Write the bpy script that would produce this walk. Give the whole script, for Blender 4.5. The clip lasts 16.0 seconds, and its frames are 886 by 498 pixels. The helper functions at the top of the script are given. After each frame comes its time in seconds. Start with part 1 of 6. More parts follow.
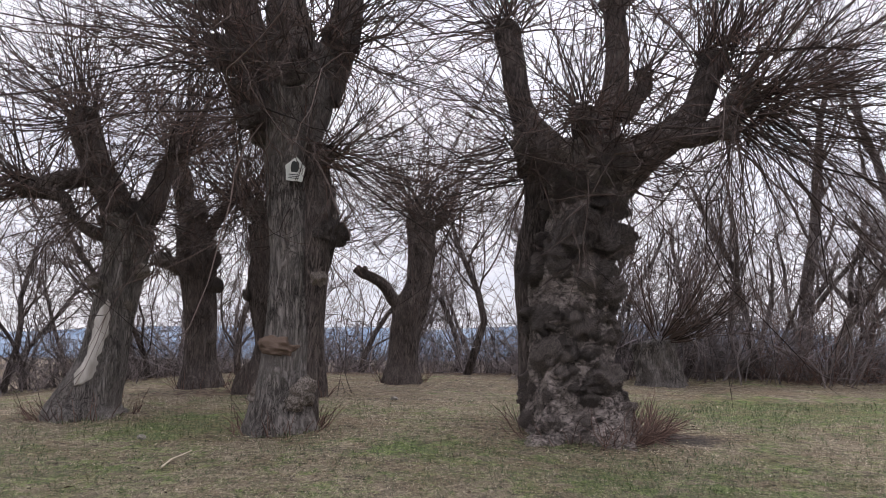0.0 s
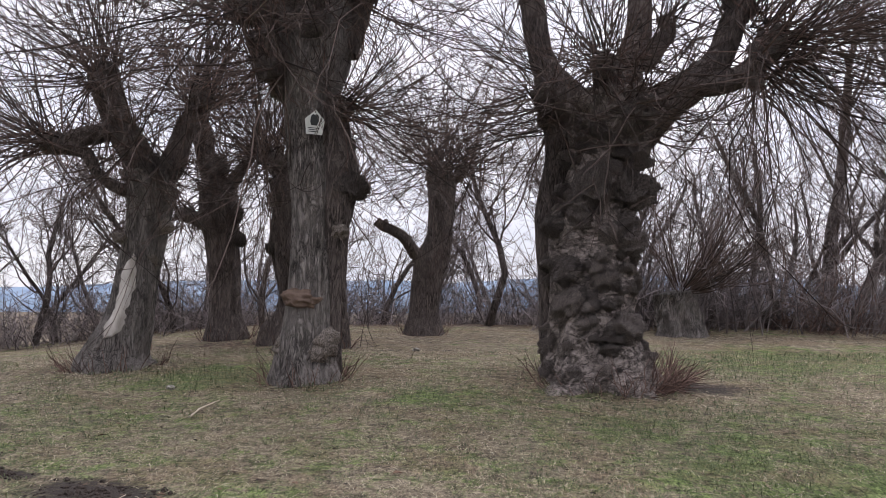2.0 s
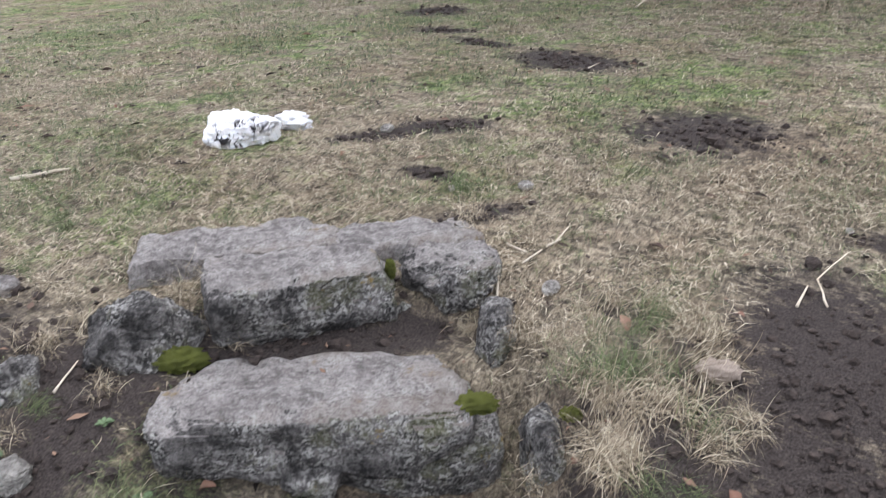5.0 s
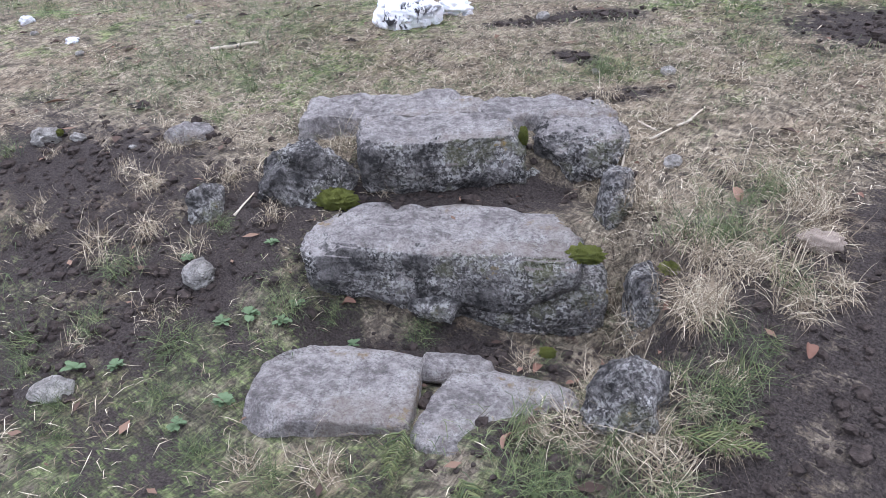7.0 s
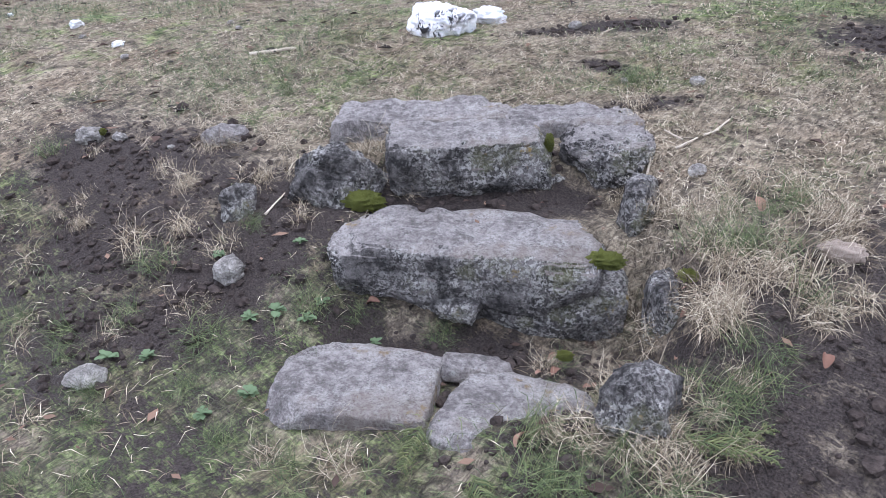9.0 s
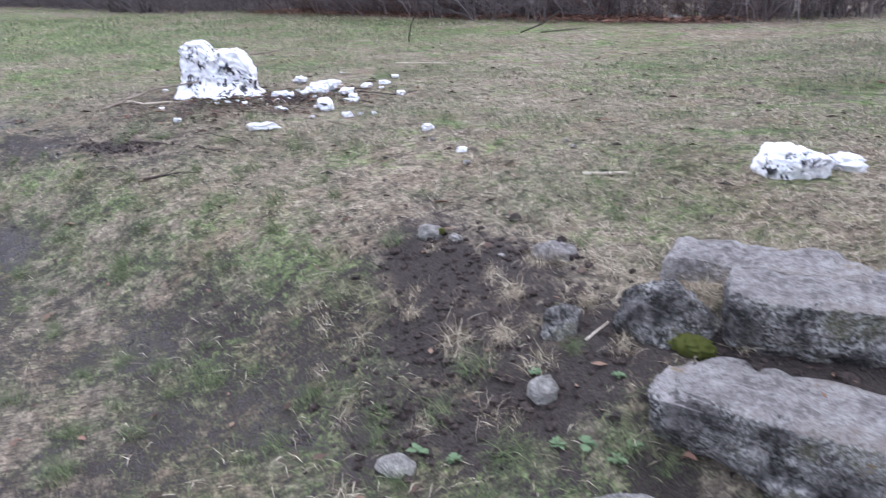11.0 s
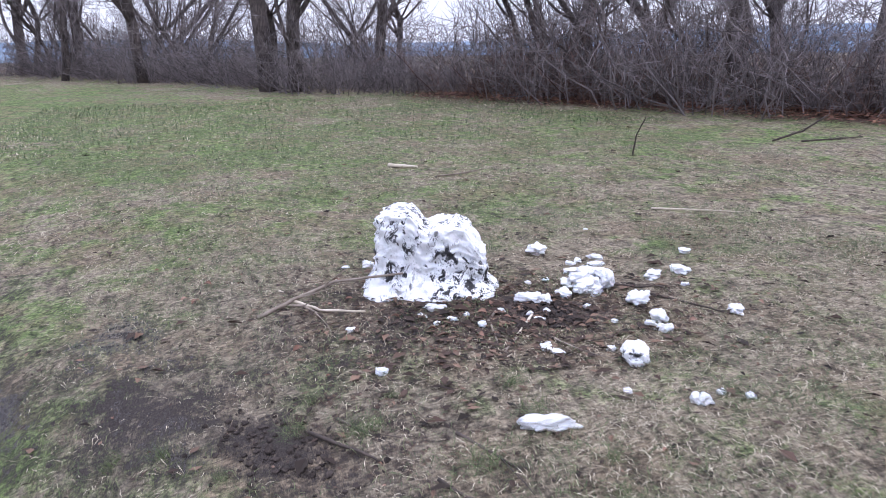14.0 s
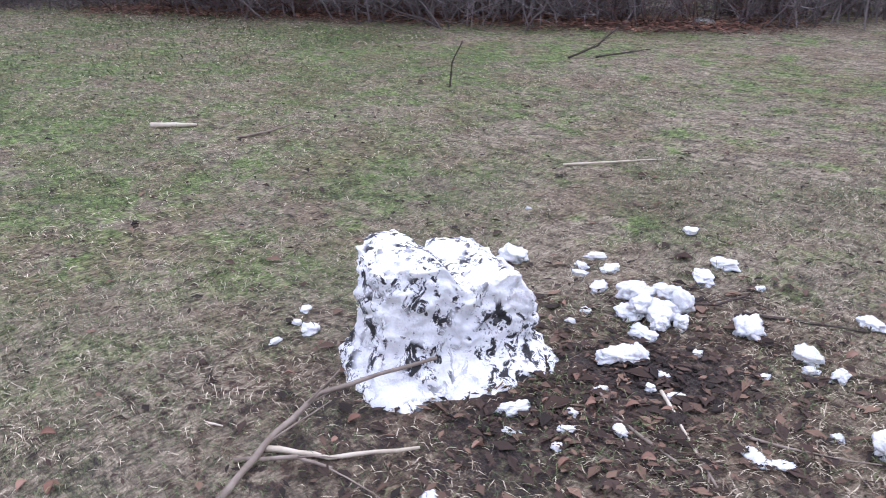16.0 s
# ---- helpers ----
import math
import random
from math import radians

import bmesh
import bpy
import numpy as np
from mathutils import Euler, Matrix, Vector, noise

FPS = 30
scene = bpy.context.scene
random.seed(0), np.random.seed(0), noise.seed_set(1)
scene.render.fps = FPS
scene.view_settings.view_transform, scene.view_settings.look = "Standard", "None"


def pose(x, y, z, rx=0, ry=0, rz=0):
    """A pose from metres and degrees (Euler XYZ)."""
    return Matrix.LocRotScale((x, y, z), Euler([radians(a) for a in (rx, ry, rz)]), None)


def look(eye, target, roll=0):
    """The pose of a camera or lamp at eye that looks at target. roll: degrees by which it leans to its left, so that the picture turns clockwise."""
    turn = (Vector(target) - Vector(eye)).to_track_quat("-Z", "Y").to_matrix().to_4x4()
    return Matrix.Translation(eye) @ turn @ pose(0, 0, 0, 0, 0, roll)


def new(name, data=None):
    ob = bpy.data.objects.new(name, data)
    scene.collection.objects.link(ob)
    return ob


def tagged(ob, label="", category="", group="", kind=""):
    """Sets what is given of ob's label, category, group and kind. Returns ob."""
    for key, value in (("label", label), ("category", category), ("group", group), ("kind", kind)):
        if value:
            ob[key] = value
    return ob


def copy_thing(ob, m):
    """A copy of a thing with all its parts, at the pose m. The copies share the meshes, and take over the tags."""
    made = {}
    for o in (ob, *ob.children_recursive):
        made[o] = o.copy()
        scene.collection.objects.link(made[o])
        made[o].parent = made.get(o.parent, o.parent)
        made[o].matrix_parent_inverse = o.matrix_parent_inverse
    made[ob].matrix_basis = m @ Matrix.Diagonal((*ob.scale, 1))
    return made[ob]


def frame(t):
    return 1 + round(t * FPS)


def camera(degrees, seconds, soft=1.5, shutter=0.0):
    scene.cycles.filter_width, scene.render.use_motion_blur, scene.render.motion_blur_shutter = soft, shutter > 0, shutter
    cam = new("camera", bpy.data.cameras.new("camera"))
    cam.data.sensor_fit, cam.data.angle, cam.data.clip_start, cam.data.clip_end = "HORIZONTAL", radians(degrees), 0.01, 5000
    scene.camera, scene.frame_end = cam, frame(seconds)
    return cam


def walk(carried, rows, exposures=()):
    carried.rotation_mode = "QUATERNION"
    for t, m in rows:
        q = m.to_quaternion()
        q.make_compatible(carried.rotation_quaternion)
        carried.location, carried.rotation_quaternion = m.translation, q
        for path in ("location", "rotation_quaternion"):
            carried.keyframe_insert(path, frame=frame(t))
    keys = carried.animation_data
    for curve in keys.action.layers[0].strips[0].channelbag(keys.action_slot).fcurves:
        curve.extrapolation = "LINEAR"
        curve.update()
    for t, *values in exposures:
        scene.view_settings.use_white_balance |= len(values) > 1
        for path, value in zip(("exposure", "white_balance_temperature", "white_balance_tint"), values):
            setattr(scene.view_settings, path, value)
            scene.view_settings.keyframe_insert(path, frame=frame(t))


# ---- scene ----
cam = camera(59.8, 16.0, soft=0.55, shutter=0.2)
PATH = [
    (0, (-0.117, 0.129, 1.492), (-0.079, 2.112, 1.75), 0.7),
    (0.5, (-0.12, 0.133, 1.472), (-0.095, 2.12, 1.694), 0.5),
    (1, (-0.108, 0.109, 1.48), (-0.097, 2.101, 1.662), 0.4),
    (1.5, (-0.123, 0.117, 1.476), (-0.124, 2.111, 1.629), 0.4),
    (2, (-0.117, 0.109, 1.483), (-0.131, 2.104, 1.619), 0.4),
    (2.5, (-0.104, 0.131, 1.482), (-0.122, 2.126, 1.611), 0.4),
    (3, (-0.1, 0.142, 1.473), (-0.127, 2.138, 1.596), 0.4),
    (3.5, (-0.16, 0.169, 1.427), (-0.441, 2.146, 1.527), 0.5),
    (4, (-0.361, 0.176, 1.296), (-0.887, 2.093, 1.073), 1.0),
    (4.3, (-0.453, 0.146, 1.233), (-1.118, 1.988, 0.829), 0.4),
    (4.5, (-0.503, 0.117, 1.192), (-1.272, 1.885, 0.661), -0.3),
    (4.8, (-0.555, 0.067, 1.157), (-1.403, 1.739, 0.462), -0.8),
    (5, (-0.6, 0.025, 1.122), (-1.465, 1.658, 0.357), -0.9),
    (5.2, (-0.621, -0.005, 1.114), (-1.513, 1.575, 0.273), -1.2),
    (7.3, (-0.294, -0.154, 1.037), (-1.498, 1.142, 0.104), -2.2),
    (7.5, (-0.291, -0.154, 1.037), (-1.504, 1.136, 0.106), -2.2),
    (8, (-0.281, -0.155, 1.038), (-1.519, 1.116, 0.114), -2.4),
    (8.2, (-0.278, -0.155, 1.04), (-1.521, 1.109, 0.116), -2.4),
    (10.3, (-0.225, -0.216, 1.056), (-1.61, 0.941, 0.194), -0.4),
    (10.5, (-0.25, -0.232, 1.07), (-1.732, 0.827, 0.245), 0.0),
    (10.7, (-0.306, -0.22, 1.082), (-1.917, 0.683, 0.314), -0.4),
    (11, (-0.427, -0.271, 1.108), (-2.159, 0.488, 0.454), -0.4),
    (11.5, (-0.812, -0.356, 1.173), (-2.632, 0.264, 0.624), -1.2),
    (12, (-1.178, -0.358, 1.227), (-3.025, 0.204, 0.706), -1.5),
    (12.5, (-1.698, -0.25, 1.295), (-3.561, 0.268, 0.783), -1.0),
    (13, (-2.236, -0.257, 1.316), (-4.108, 0.225, 0.801), -0.4),
    (13.5, (-2.772, -0.302, 1.449), (-4.649, 0.156, 0.932), -0.5),
    (14, (-3.446, -0.291, 1.54), (-5.316, 0.195, 1.025), -0.7),
    (14.5, (-3.934, -0.417, 1.568), (-5.789, 0.105, 1.032), -0.6),
    (15, (-4.465, -0.612, 1.674), (-6.226, 0.102, 1.052), -1.4),
    (15.5, (-5.11, -0.752, 1.658), (-6.699, 0.236, 0.954), -0.1),
    (16, (-5.72, -0.955, 1.637), (-7.118, 0.26, 0.884), -0.2),
]
walk(cam, [(t, look(eye, target, roll)) for t, eye, target, roll in PATH],
     exposures=[(0, -0.05, 6750, 17), (3.2, 0.02, 6620, 16), (4.2, 0.07, 6500, 14), (5.0, 0.43, 6300, 14), (7.3, 0.52, 5780, 18), (8.2, 0.52, 5780, 18), (10.3, 0.50, 5700, 18),
                (11.2, 0.40, 5680, 18), (12.3, 0.20, 5780, 20), (14.5, 0.13, 5760, 21), (16, 0.08, 5760, 22)])

# ---- light: a closed overcast sky ----
world = bpy.data.worlds.new("sky")
scene.world = world
world.use_nodes = True
wn, wl = world.node_tree.nodes, world.node_tree.links
wn.clear()
w_out = wn.new("ShaderNodeOutputWorld")
w_bg = wn.new("ShaderNodeBackground")
w_sky = wn.new("ShaderNodeTexSky")
w_sky.sky_type, w_sky.sun_disc = "NISHITA", False
w_sky.sun_elevation, w_sky.sun_rotation = radians(62), radians(15)
w_map = wn.new("ShaderNodeMapping")
w_map.inputs["Scale"].default_value = (1.0, 1.0, 3.2)
w_tc = wn.new("ShaderNodeTexCoord")
w_noise = wn.new("ShaderNodeTexNoise")
w_noise.inputs["Scale"].default_value, w_noise.inputs["Detail"].default_value = 2.3, 5.0
w_ramp = wn.new("ShaderNodeValToRGB")
w_ramp.color_ramp.elements[0].position, w_ramp.color_ramp.elements[0].color = 0.30, (8.8, 9.5, 11.2, 1)
w_ramp.color_ramp.elements[1].position, w_ramp.color_ramp.elements[1].color = 0.68, (13.6, 13.9, 14.6, 1)
w_mix = wn.new("ShaderNodeMix")
w_mix.data_type = "RGBA"
w_mix.inputs[0].default_value = 0.9
wl.new(w_tc.outputs["Generated"], w_map.inputs["Vector"])
wl.new(w_map.outputs["Vector"], w_noise.inputs["Vector"])
wl.new(w_noise.outputs["Fac"], w_ramp.inputs["Fac"])
wl.new(w_sky.outputs["Color"], w_mix.inputs[6])
wl.new(w_ramp.outputs["Color"], w_mix.inputs[7])
# an overcast sky is brighter overhead than at the horizon
w_sep = wn.new("ShaderNodeSeparateXYZ")
wl.new(w_tc.outputs["Generated"], w_sep.inputs["Vector"])
w_up = wn.new("ShaderNodeMapRange")
w_up.inputs["To Min"].default_value, w_up.inputs["To Max"].default_value = 0.80, 1.9
wl.new(w_sep.outputs["Z"], w_up.inputs["Value"])
w_lift = wn.new("ShaderNodeVectorMath")
w_lift.operation = "SCALE"
wl.new(w_mix.outputs[2], w_lift.inputs[0])
wl.new(w_up.outputs["Result"], w_lift.inputs["Scale"])
wl.new(w_lift.outputs["Vector"], w_bg.inputs["Color"])
wl.new(w_bg.outputs["Background"], w_out.inputs["Surface"])
w_bg.inputs["Strength"].default_value = 0.1
sun = new("sun", bpy.data.lights.new("sun", "SUN"))
sun.data.energy, sun.data.angle, sun.data.color = 1.2, radians(40), (1.0, 0.97, 0.93)
sun.matrix_world = look((6, 22, 42), (0, 0, 0))


# ---- materials ----
class Nodes:
    """A small builder for one node material."""

    def __init__(self, name, rough=0.9, metal=0.0):
        self.mat = bpy.data.materials.new(name)
        self.mat.use_nodes = True
        self.n, self.l = self.mat.node_tree.nodes, self.mat.node_tree.links
        self.b = self.n["Principled BSDF"]
        self.b.inputs["Roughness"].default_value = rough
        self.b.inputs["Metallic"].default_value = metal
        self.b.inputs["Specular IOR Level"].default_value = 0.25
        self.tc = self.n.new("ShaderNodeTexCoord")

    def put(self, sock, v):
        if isinstance(v, bpy.types.NodeSocket):
            self.l.new(v, sock)
        else:
            sock.default_value = v

    def coords(self, scale=(1, 1, 1), source="Object"):
        m = self.n.new("ShaderNodeMapping")
        m.inputs["Scale"].default_value = scale
        self.l.new(self.tc.outputs[source], m.inputs["Vector"])
        return m.outputs["Vector"]

    def noise(self, scale, detail=4.0, stretch=(1, 1, 1), rough=0.55, distort=0.0):
        t = self.n.new("ShaderNodeTexNoise")
        t.inputs["Scale"].default_value, t.inputs["Detail"].default_value = scale, detail
        t.inputs["Roughness"].default_value, t.inputs["Distortion"].default_value = rough, distort
        self.l.new(self.coords(stretch), t.inputs["Vector"])
        return t.outputs["Fac"]

    def cells(self, scale, stretch=(1, 1, 1), feature="DISTANCE_TO_EDGE"):
        t = self.n.new("ShaderNodeTexVoronoi")
        t.feature = feature
        t.inputs["Scale"].default_value = scale
        self.l.new(self.coords(stretch), t.inputs["Vector"])
        return t.outputs["Distance"]

    def ramp(self, fac, *stops):
        r = self.n.new("ShaderNodeValToRGB")
        while len(r.color_ramp.elements) < len(stops):
            r.color_ramp.elements.new(0.5)
        for e, (pos, col) in zip(r.color_ramp.elements, stops):
            e.position = pos
            e.color = (*col, 1) if isinstance(col, tuple) else (col, col, col, 1)
        self.l.new(fac, r.inputs["Fac"])
        return r.outputs["Color"]

    def mix(self, fac, a, b, mode="MIX"):
        m = self.n.new("ShaderNodeMix")
        m.data_type, m.blend_type = "RGBA", mode
        self.put(m.inputs[0], fac)
        self.put(m.inputs[6], (*a, 1) if isinstance(a, tuple) else a)
        self.put(m.inputs[7], (*b, 1) if isinstance(b, tuple) else b)
        return m.outputs[2]

    def math(self, op, a, b=0.0, clamp=False):
        m = self.n.new("ShaderNodeMath")
        m.operation, m.use_clamp = op, clamp
        self.put(m.inputs[0], a)
        self.put(m.inputs[1], b)
        return m.outputs[0]

    def random(self, island=False):
        if island:
            return self.n.new("ShaderNodeNewGeometry").outputs["Random Per Island"]
        return self.n.new("ShaderNodeObjectInfo").outputs["Random"]

    def done(self, color, height=None, strength=0.5, distance=0.02, rough=None):
        self.put(self.b.inputs["Base Color"], color if not isinstance(color, tuple) else (*color, 1))
        if rough is not None:
            self.put(self.b.inputs["Roughness"], rough)
        if height is not None:
            bp = self.n.new("ShaderNodeBump")
            bp.inputs["Strength"].default_value, bp.inputs["Distance"].default_value = strength, distance
            self.l.new(height, bp.inputs["Height"])
            self.l.new(bp.outputs["Normal"], self.b.inputs["Normal"])
        return self.mat


def mat_bark(name, dark, light, mossy=0.0):
    m = Nodes(name, 0.93)
    ridge = m.noise(15, 6, (1, 1, 0.33), 0.68, 1.1)
    crack = m.math("ABSOLUTE", m.math("SUBTRACT", m.noise(17, 5, (1, 1, 0.17), 0.6, 1.6), 0.5))
    big = m.noise(2.2, 3)
    fine = m.noise(60, 3)
    col = m.mix(m.ramp(ridge, (0.32, 0.0), (0.68, 1.0)), dark, light)
    col = m.mix(m.ramp(crack, (0.0, 0.9), (0.045, 0.0)), col, tuple(c * 0.4 for c in dark))
    col = m.mix(m.ramp(big, (0.4, 0.0), (0.75, 0.55)), col, tuple(c * 1.12 for c in light))
    if mossy:
        col = m.mix(m.math("MULTIPLY", m.ramp(m.noise(3.1, 4), (0.55, 0.0), (0.7, 1.0)), mossy), col, (0.075, 0.085, 0.04))
    h = m.math("ADD", m.math("ADD", ridge, m.ramp(crack, (0.0, 0.0), (0.08, 0.6))), m.math("MULTIPLY", fine, 0.35))
    return m.done(col, h, 1.0, 0.045)


def mat_wood(name, a, b, rough=0.8, scale=20.0):
    m = Nodes(name, rough)
    g = m.noise(scale, 4, (1, 1, 0.15))
    col = m.mix(m.ramp(g, (0.3, 0.0), (0.7, 1.0)), a, b)
    col = m.mix(m.math("MULTIPLY", m.random(), 0.35), col, tuple(c * 0.55 for c in a))
    return m.done(col, g, 0.4, 0.006)


def mat_twig(name, a, b):
    m = Nodes(name, 0.8)
    col = m.mix(m.random(True), a, b)
    return m.done(col)


def mat_stone(name, dark, light, lichen=0.5, moss=0.3, crust=0.0, soiled=0.0):
    m = Nodes(name, 0.9)
    big, mid, fine = m.noise(6, 8, rough=0.7), m.noise(34, 7, rough=0.72), m.noise(150, 4, rough=0.6)
    col = m.mix(m.ramp(big, (0.42, 0.0), (0.60, 1.0)), dark, light)
    col = m.mix(m.ramp(mid, (0.48, 0.0), (0.64, 0.7)), col, tuple(c * 1.25 for c in light))
    col = m.mix(m.ramp(mid, (0.32, 0.8), (0.45, 0.0)), col, tuple(c * 0.45 for c in dark))
    if crust:
        patchy = m.math("MULTIPLY", m.ramp(m.noise(75, 7, rough=0.72), (0.50, 0.0), (0.54, crust)), m.ramp(m.noise(4.6, 4), (0.42, 0.0), (0.58, 1.0)))
        col = m.mix(patchy, col, (0.56, 0.545, 0.50))
    col = m.mix(m.ramp(fine, (0.36, 0.4), (0.46, 0.0)), col, tuple(c * 0.45 for c in dark))
    col = m.mix(m.ramp(fine, (0.60, 0.0), (0.70, 0.25)), col, tuple(min(0.6, c * 1.5) for c in light))
    spots = m.math("MULTIPLY", m.ramp(m.cells(70, feature="F1"), (0.16, lichen), (0.28, 0.0)), m.ramp(m.noise(9, 3), (0.48, 0.0), (0.6, 1.0)))
    col = m.mix(spots, col, (0.50, 0.49, 0.46))
    col = m.mix(m.math("MULTIPLY", m.ramp(m.noise(4.2, 6, rough=0.7), (0.55, 0.0), (0.63, 1.0)), moss), col, (0.10, 0.105, 0.03))
    col = m.mix(m.math("MULTIPLY", m.ramp(m.noise(6.7, 5, rough=0.7), (0.64, 0.0), (0.69, 1.0)), lichen), col, (0.36, 0.25, 0.07))
    if soiled:
        col = m.mix(m.ramp(m.noise(3.4, 7, rough=0.7), (0.50, 0.0), (0.60, soiled)), col, (0.15, 0.112, 0.085))
    vein = m.math("ABSOLUTE", m.math("SUBTRACT", m.noise(7, 5, (1, 1, 1.6), 0.6, 1.2), 0.5))
    if not soiled:
        col = m.mix(m.ramp(vein, (0.0, 0.6), (0.010, 0.0)), col, tuple(c * 0.35 for c in dark))
    h = m.math("ADD", m.math("ADD", m.math("MULTIPLY", big, 1.6), mid), m.math("ADD", m.math("MULTIPLY", fine, 0.5), m.ramp(vein, (0.0, 0.0), (0.03, 0.1 if soiled else 0.5))))
    return m.done(col, h, 1.0, 0.03)


def mat_snow(name, dirt):
    m = Nodes(name, 0.5)
    veil = m.ramp(m.noise(7, 5), (0.45, 0.0), (0.72, 0.45))
    col = m.mix(veil, (0.88, 0.885, 0.89), (0.60, 0.62, 0.66))
    if dirt:
        # soot gathers in a few clusters and hardly anywhere else
        zone = m.ramp(m.noise(4.3, 2, (1, 1, 1.2)), (0.41 + 0.16 * (1 - dirt), 0.0), (0.50 + 0.16 * (1 - dirt), 1.0))
        spots = m.ramp(m.noise(19, 7, (1, 1, 0.8), 0.70, 0.8), (0.515, 0.0), (0.55, 1.0))
        speck = m.math("MULTIPLY", m.ramp(m.noise(75, 2), (0.62, 0.0), (0.67, 0.8)), m.ramp(m.noise(6, 2), (0.5, 0.0), (0.6, 1.0)))
        col = m.mix(m.math("MULTIPLY", spots, zone), col, (0.035, 0.034, 0.036))
        col = m.mix(speck, col, (0.07, 0.065, 0.06))
    h = m.math("ADD", m.noise(22, 6, rough=0.65), m.math("MULTIPLY", m.noise(120, 2), 0.3))
    m.b.inputs["Subsurface Weight"].default_value = 0.15
    m.b.inputs["Subsurface Radius"].default_value = (0.02, 0.025, 0.03)
    return m.done(col, h, 0.6, 0.02)


def mat_ground():
    m = Nodes("turf", 0.96)
    at = m.n.new("ShaderNodeAttribute")
    at.attribute_name = "cover"
    sep = m.n.new("ShaderNodeSeparateColor")
    m.l.new(at.outputs["Color"], sep.inputs["Color"])
    soil_a, green_a, litter_a = sep.outputs[0], sep.outputs[1], sep.outputs[2]
    wet_a = at.outputs["Alpha"]
    big, mid, small = m.noise(0.7, 4), m.noise(4.0, 5), m.noise(18, 5, rough=0.65)
    blades = m.noise(55, 4, (1, 0.35, 1), 0.7, 1.2)
    blades2 = m.noise(70, 4, (0.3, 1, 1), 0.7, 1.2)
    fine = m.noise(160, 3)
    straw = m.mix(m.ramp(blades, (0.38, 0.0), (0.62, 1.0)), (0.085, 0.068, 0.048), (0.38, 0.32, 0.225))
    straw = m.mix(m.ramp(blades2, (0.54, 0.0), (0.68, 0.6)), straw, (0.42, 0.36, 0.26))
    grass = m.mix(m.ramp(blades, (0.38, 0.0), (0.62, 1.0)), (0.034, 0.052, 0.018), (0.215, 0.285, 0.095))
    gmask = m.math("ADD", green_a, m.math("MULTIPLY", m.math("SUBTRACT", mid, 0.5), 2.0))
    gmask = m.math("ADD", gmask, m.math("MULTIPLY", m.math("SUBTRACT", small, 0.5), 1.6))
    gmask = m.math("ADD", gmask, m.math("MULTIPLY", m.math("SUBTRACT", big, 0.5), 1.5))
    gmask = m.ramp(gmask, (0.25, 0.0), (0.7, 1.0))
    col = m.mix(gmask, straw, grass)
    thin = m.ramp(m.math("ADD", m.math("MULTIPLY", small, 0.6), m.math("MULTIPLY", mid, 0.4)), (0.36, 0.55), (0.50, 0.0))
    earth = m.mix(m.ramp(fine, (0.3, 0.0), (0.7, 1.0)), (0.022, 0.018, 0.016), (0.085, 0.068, 0.059))
    col = m.mix(thin, col, earth)
    lmask = m.ramp(m.math("ADD", litter_a, m.math("MULTIPLY", m.math("SUBTRACT", small, 0.5), 2.6)), (0.35, 0.0), (0.7, 1.0))
    litter = m.mix(m.ramp(m.cells(45, feature="F1"), (0.1, 0.0), (0.6, 1.0)), (0.15, 0.085, 0.058), (0.045, 0.030, 0.025))
    col = m.mix(lmask, col, litter)
    edge = m.math("ADD", m.math("MULTIPLY", m.math("SUBTRACT", mid, 0.5), 1.5), m.math("MULTIPLY", m.math("SUBTRACT", small, 0.5), 1.7))
    edge = m.math("MULTIPLY", edge, 0.55)
    edge = m.math("ADD", edge, m.math("MULTIPLY", m.math("SUBTRACT", m.noise(1.3, 3), 0.5), 0.7))
    edge = m.math("ADD", edge, m.math("MULTIPLY", m.math("SUBTRACT", blades2, 0.5), 0.9))
    brown = m.ramp(m.noise(1.9, 6, rough=0.65), (0.47, 0.0), (0.60, 0.6))
    col = m.mix(brown, col, m.mix(m.ramp(blades, (0.38, 0.0), (0.62, 1.0)), (0.06, 0.043, 0.028), (0.27, 0.20, 0.13)))
    tuss = m.noise(10, 7, (0.7, 1.25, 1), 0.72, 0.8)
    col = m.mix(1.0, col, m.ramp(tuss, (0.36, 0.45), (0.48, 1.05), (0.62, 1.55)), "MULTIPLY")
    smask = m.ramp(m.math("ADD", soil_a, edge), (0.30, 0.0), (0.62, 1.0))
    col = m.mix(smask, col, earth)
    wmask = m.ramp(m.math("ADD", wet_a, m.math("ADD", edge, 0.0)), (0.5, 0.0), (0.7, 1.0))
    col = m.mix(wmask, col, (0.055, 0.045, 0.04))
    rough = m.mix(wmask, (0.96, 0.96, 0.96), (0.22, 0.22, 0.22))
    h = m.math("ADD", m.math("MULTIPLY", m.math("ADD", small, tuss), 1.1), m.math("ADD", m.math("MULTIPLY", blades, 0.7), m.math("MULTIPLY", fine, 0.5)))
    return m.done(col, h, 0.9, 0.03, rough)


BARK = mat_bark("bark_grey", (0.055, 0.049, 0.046), (0.32, 0.287, 0.266), 0.08)
BARK_DARK = mat_bark("bark_dark", (0.038, 0.031, 0.029), (0.225, 0.184, 0.168))


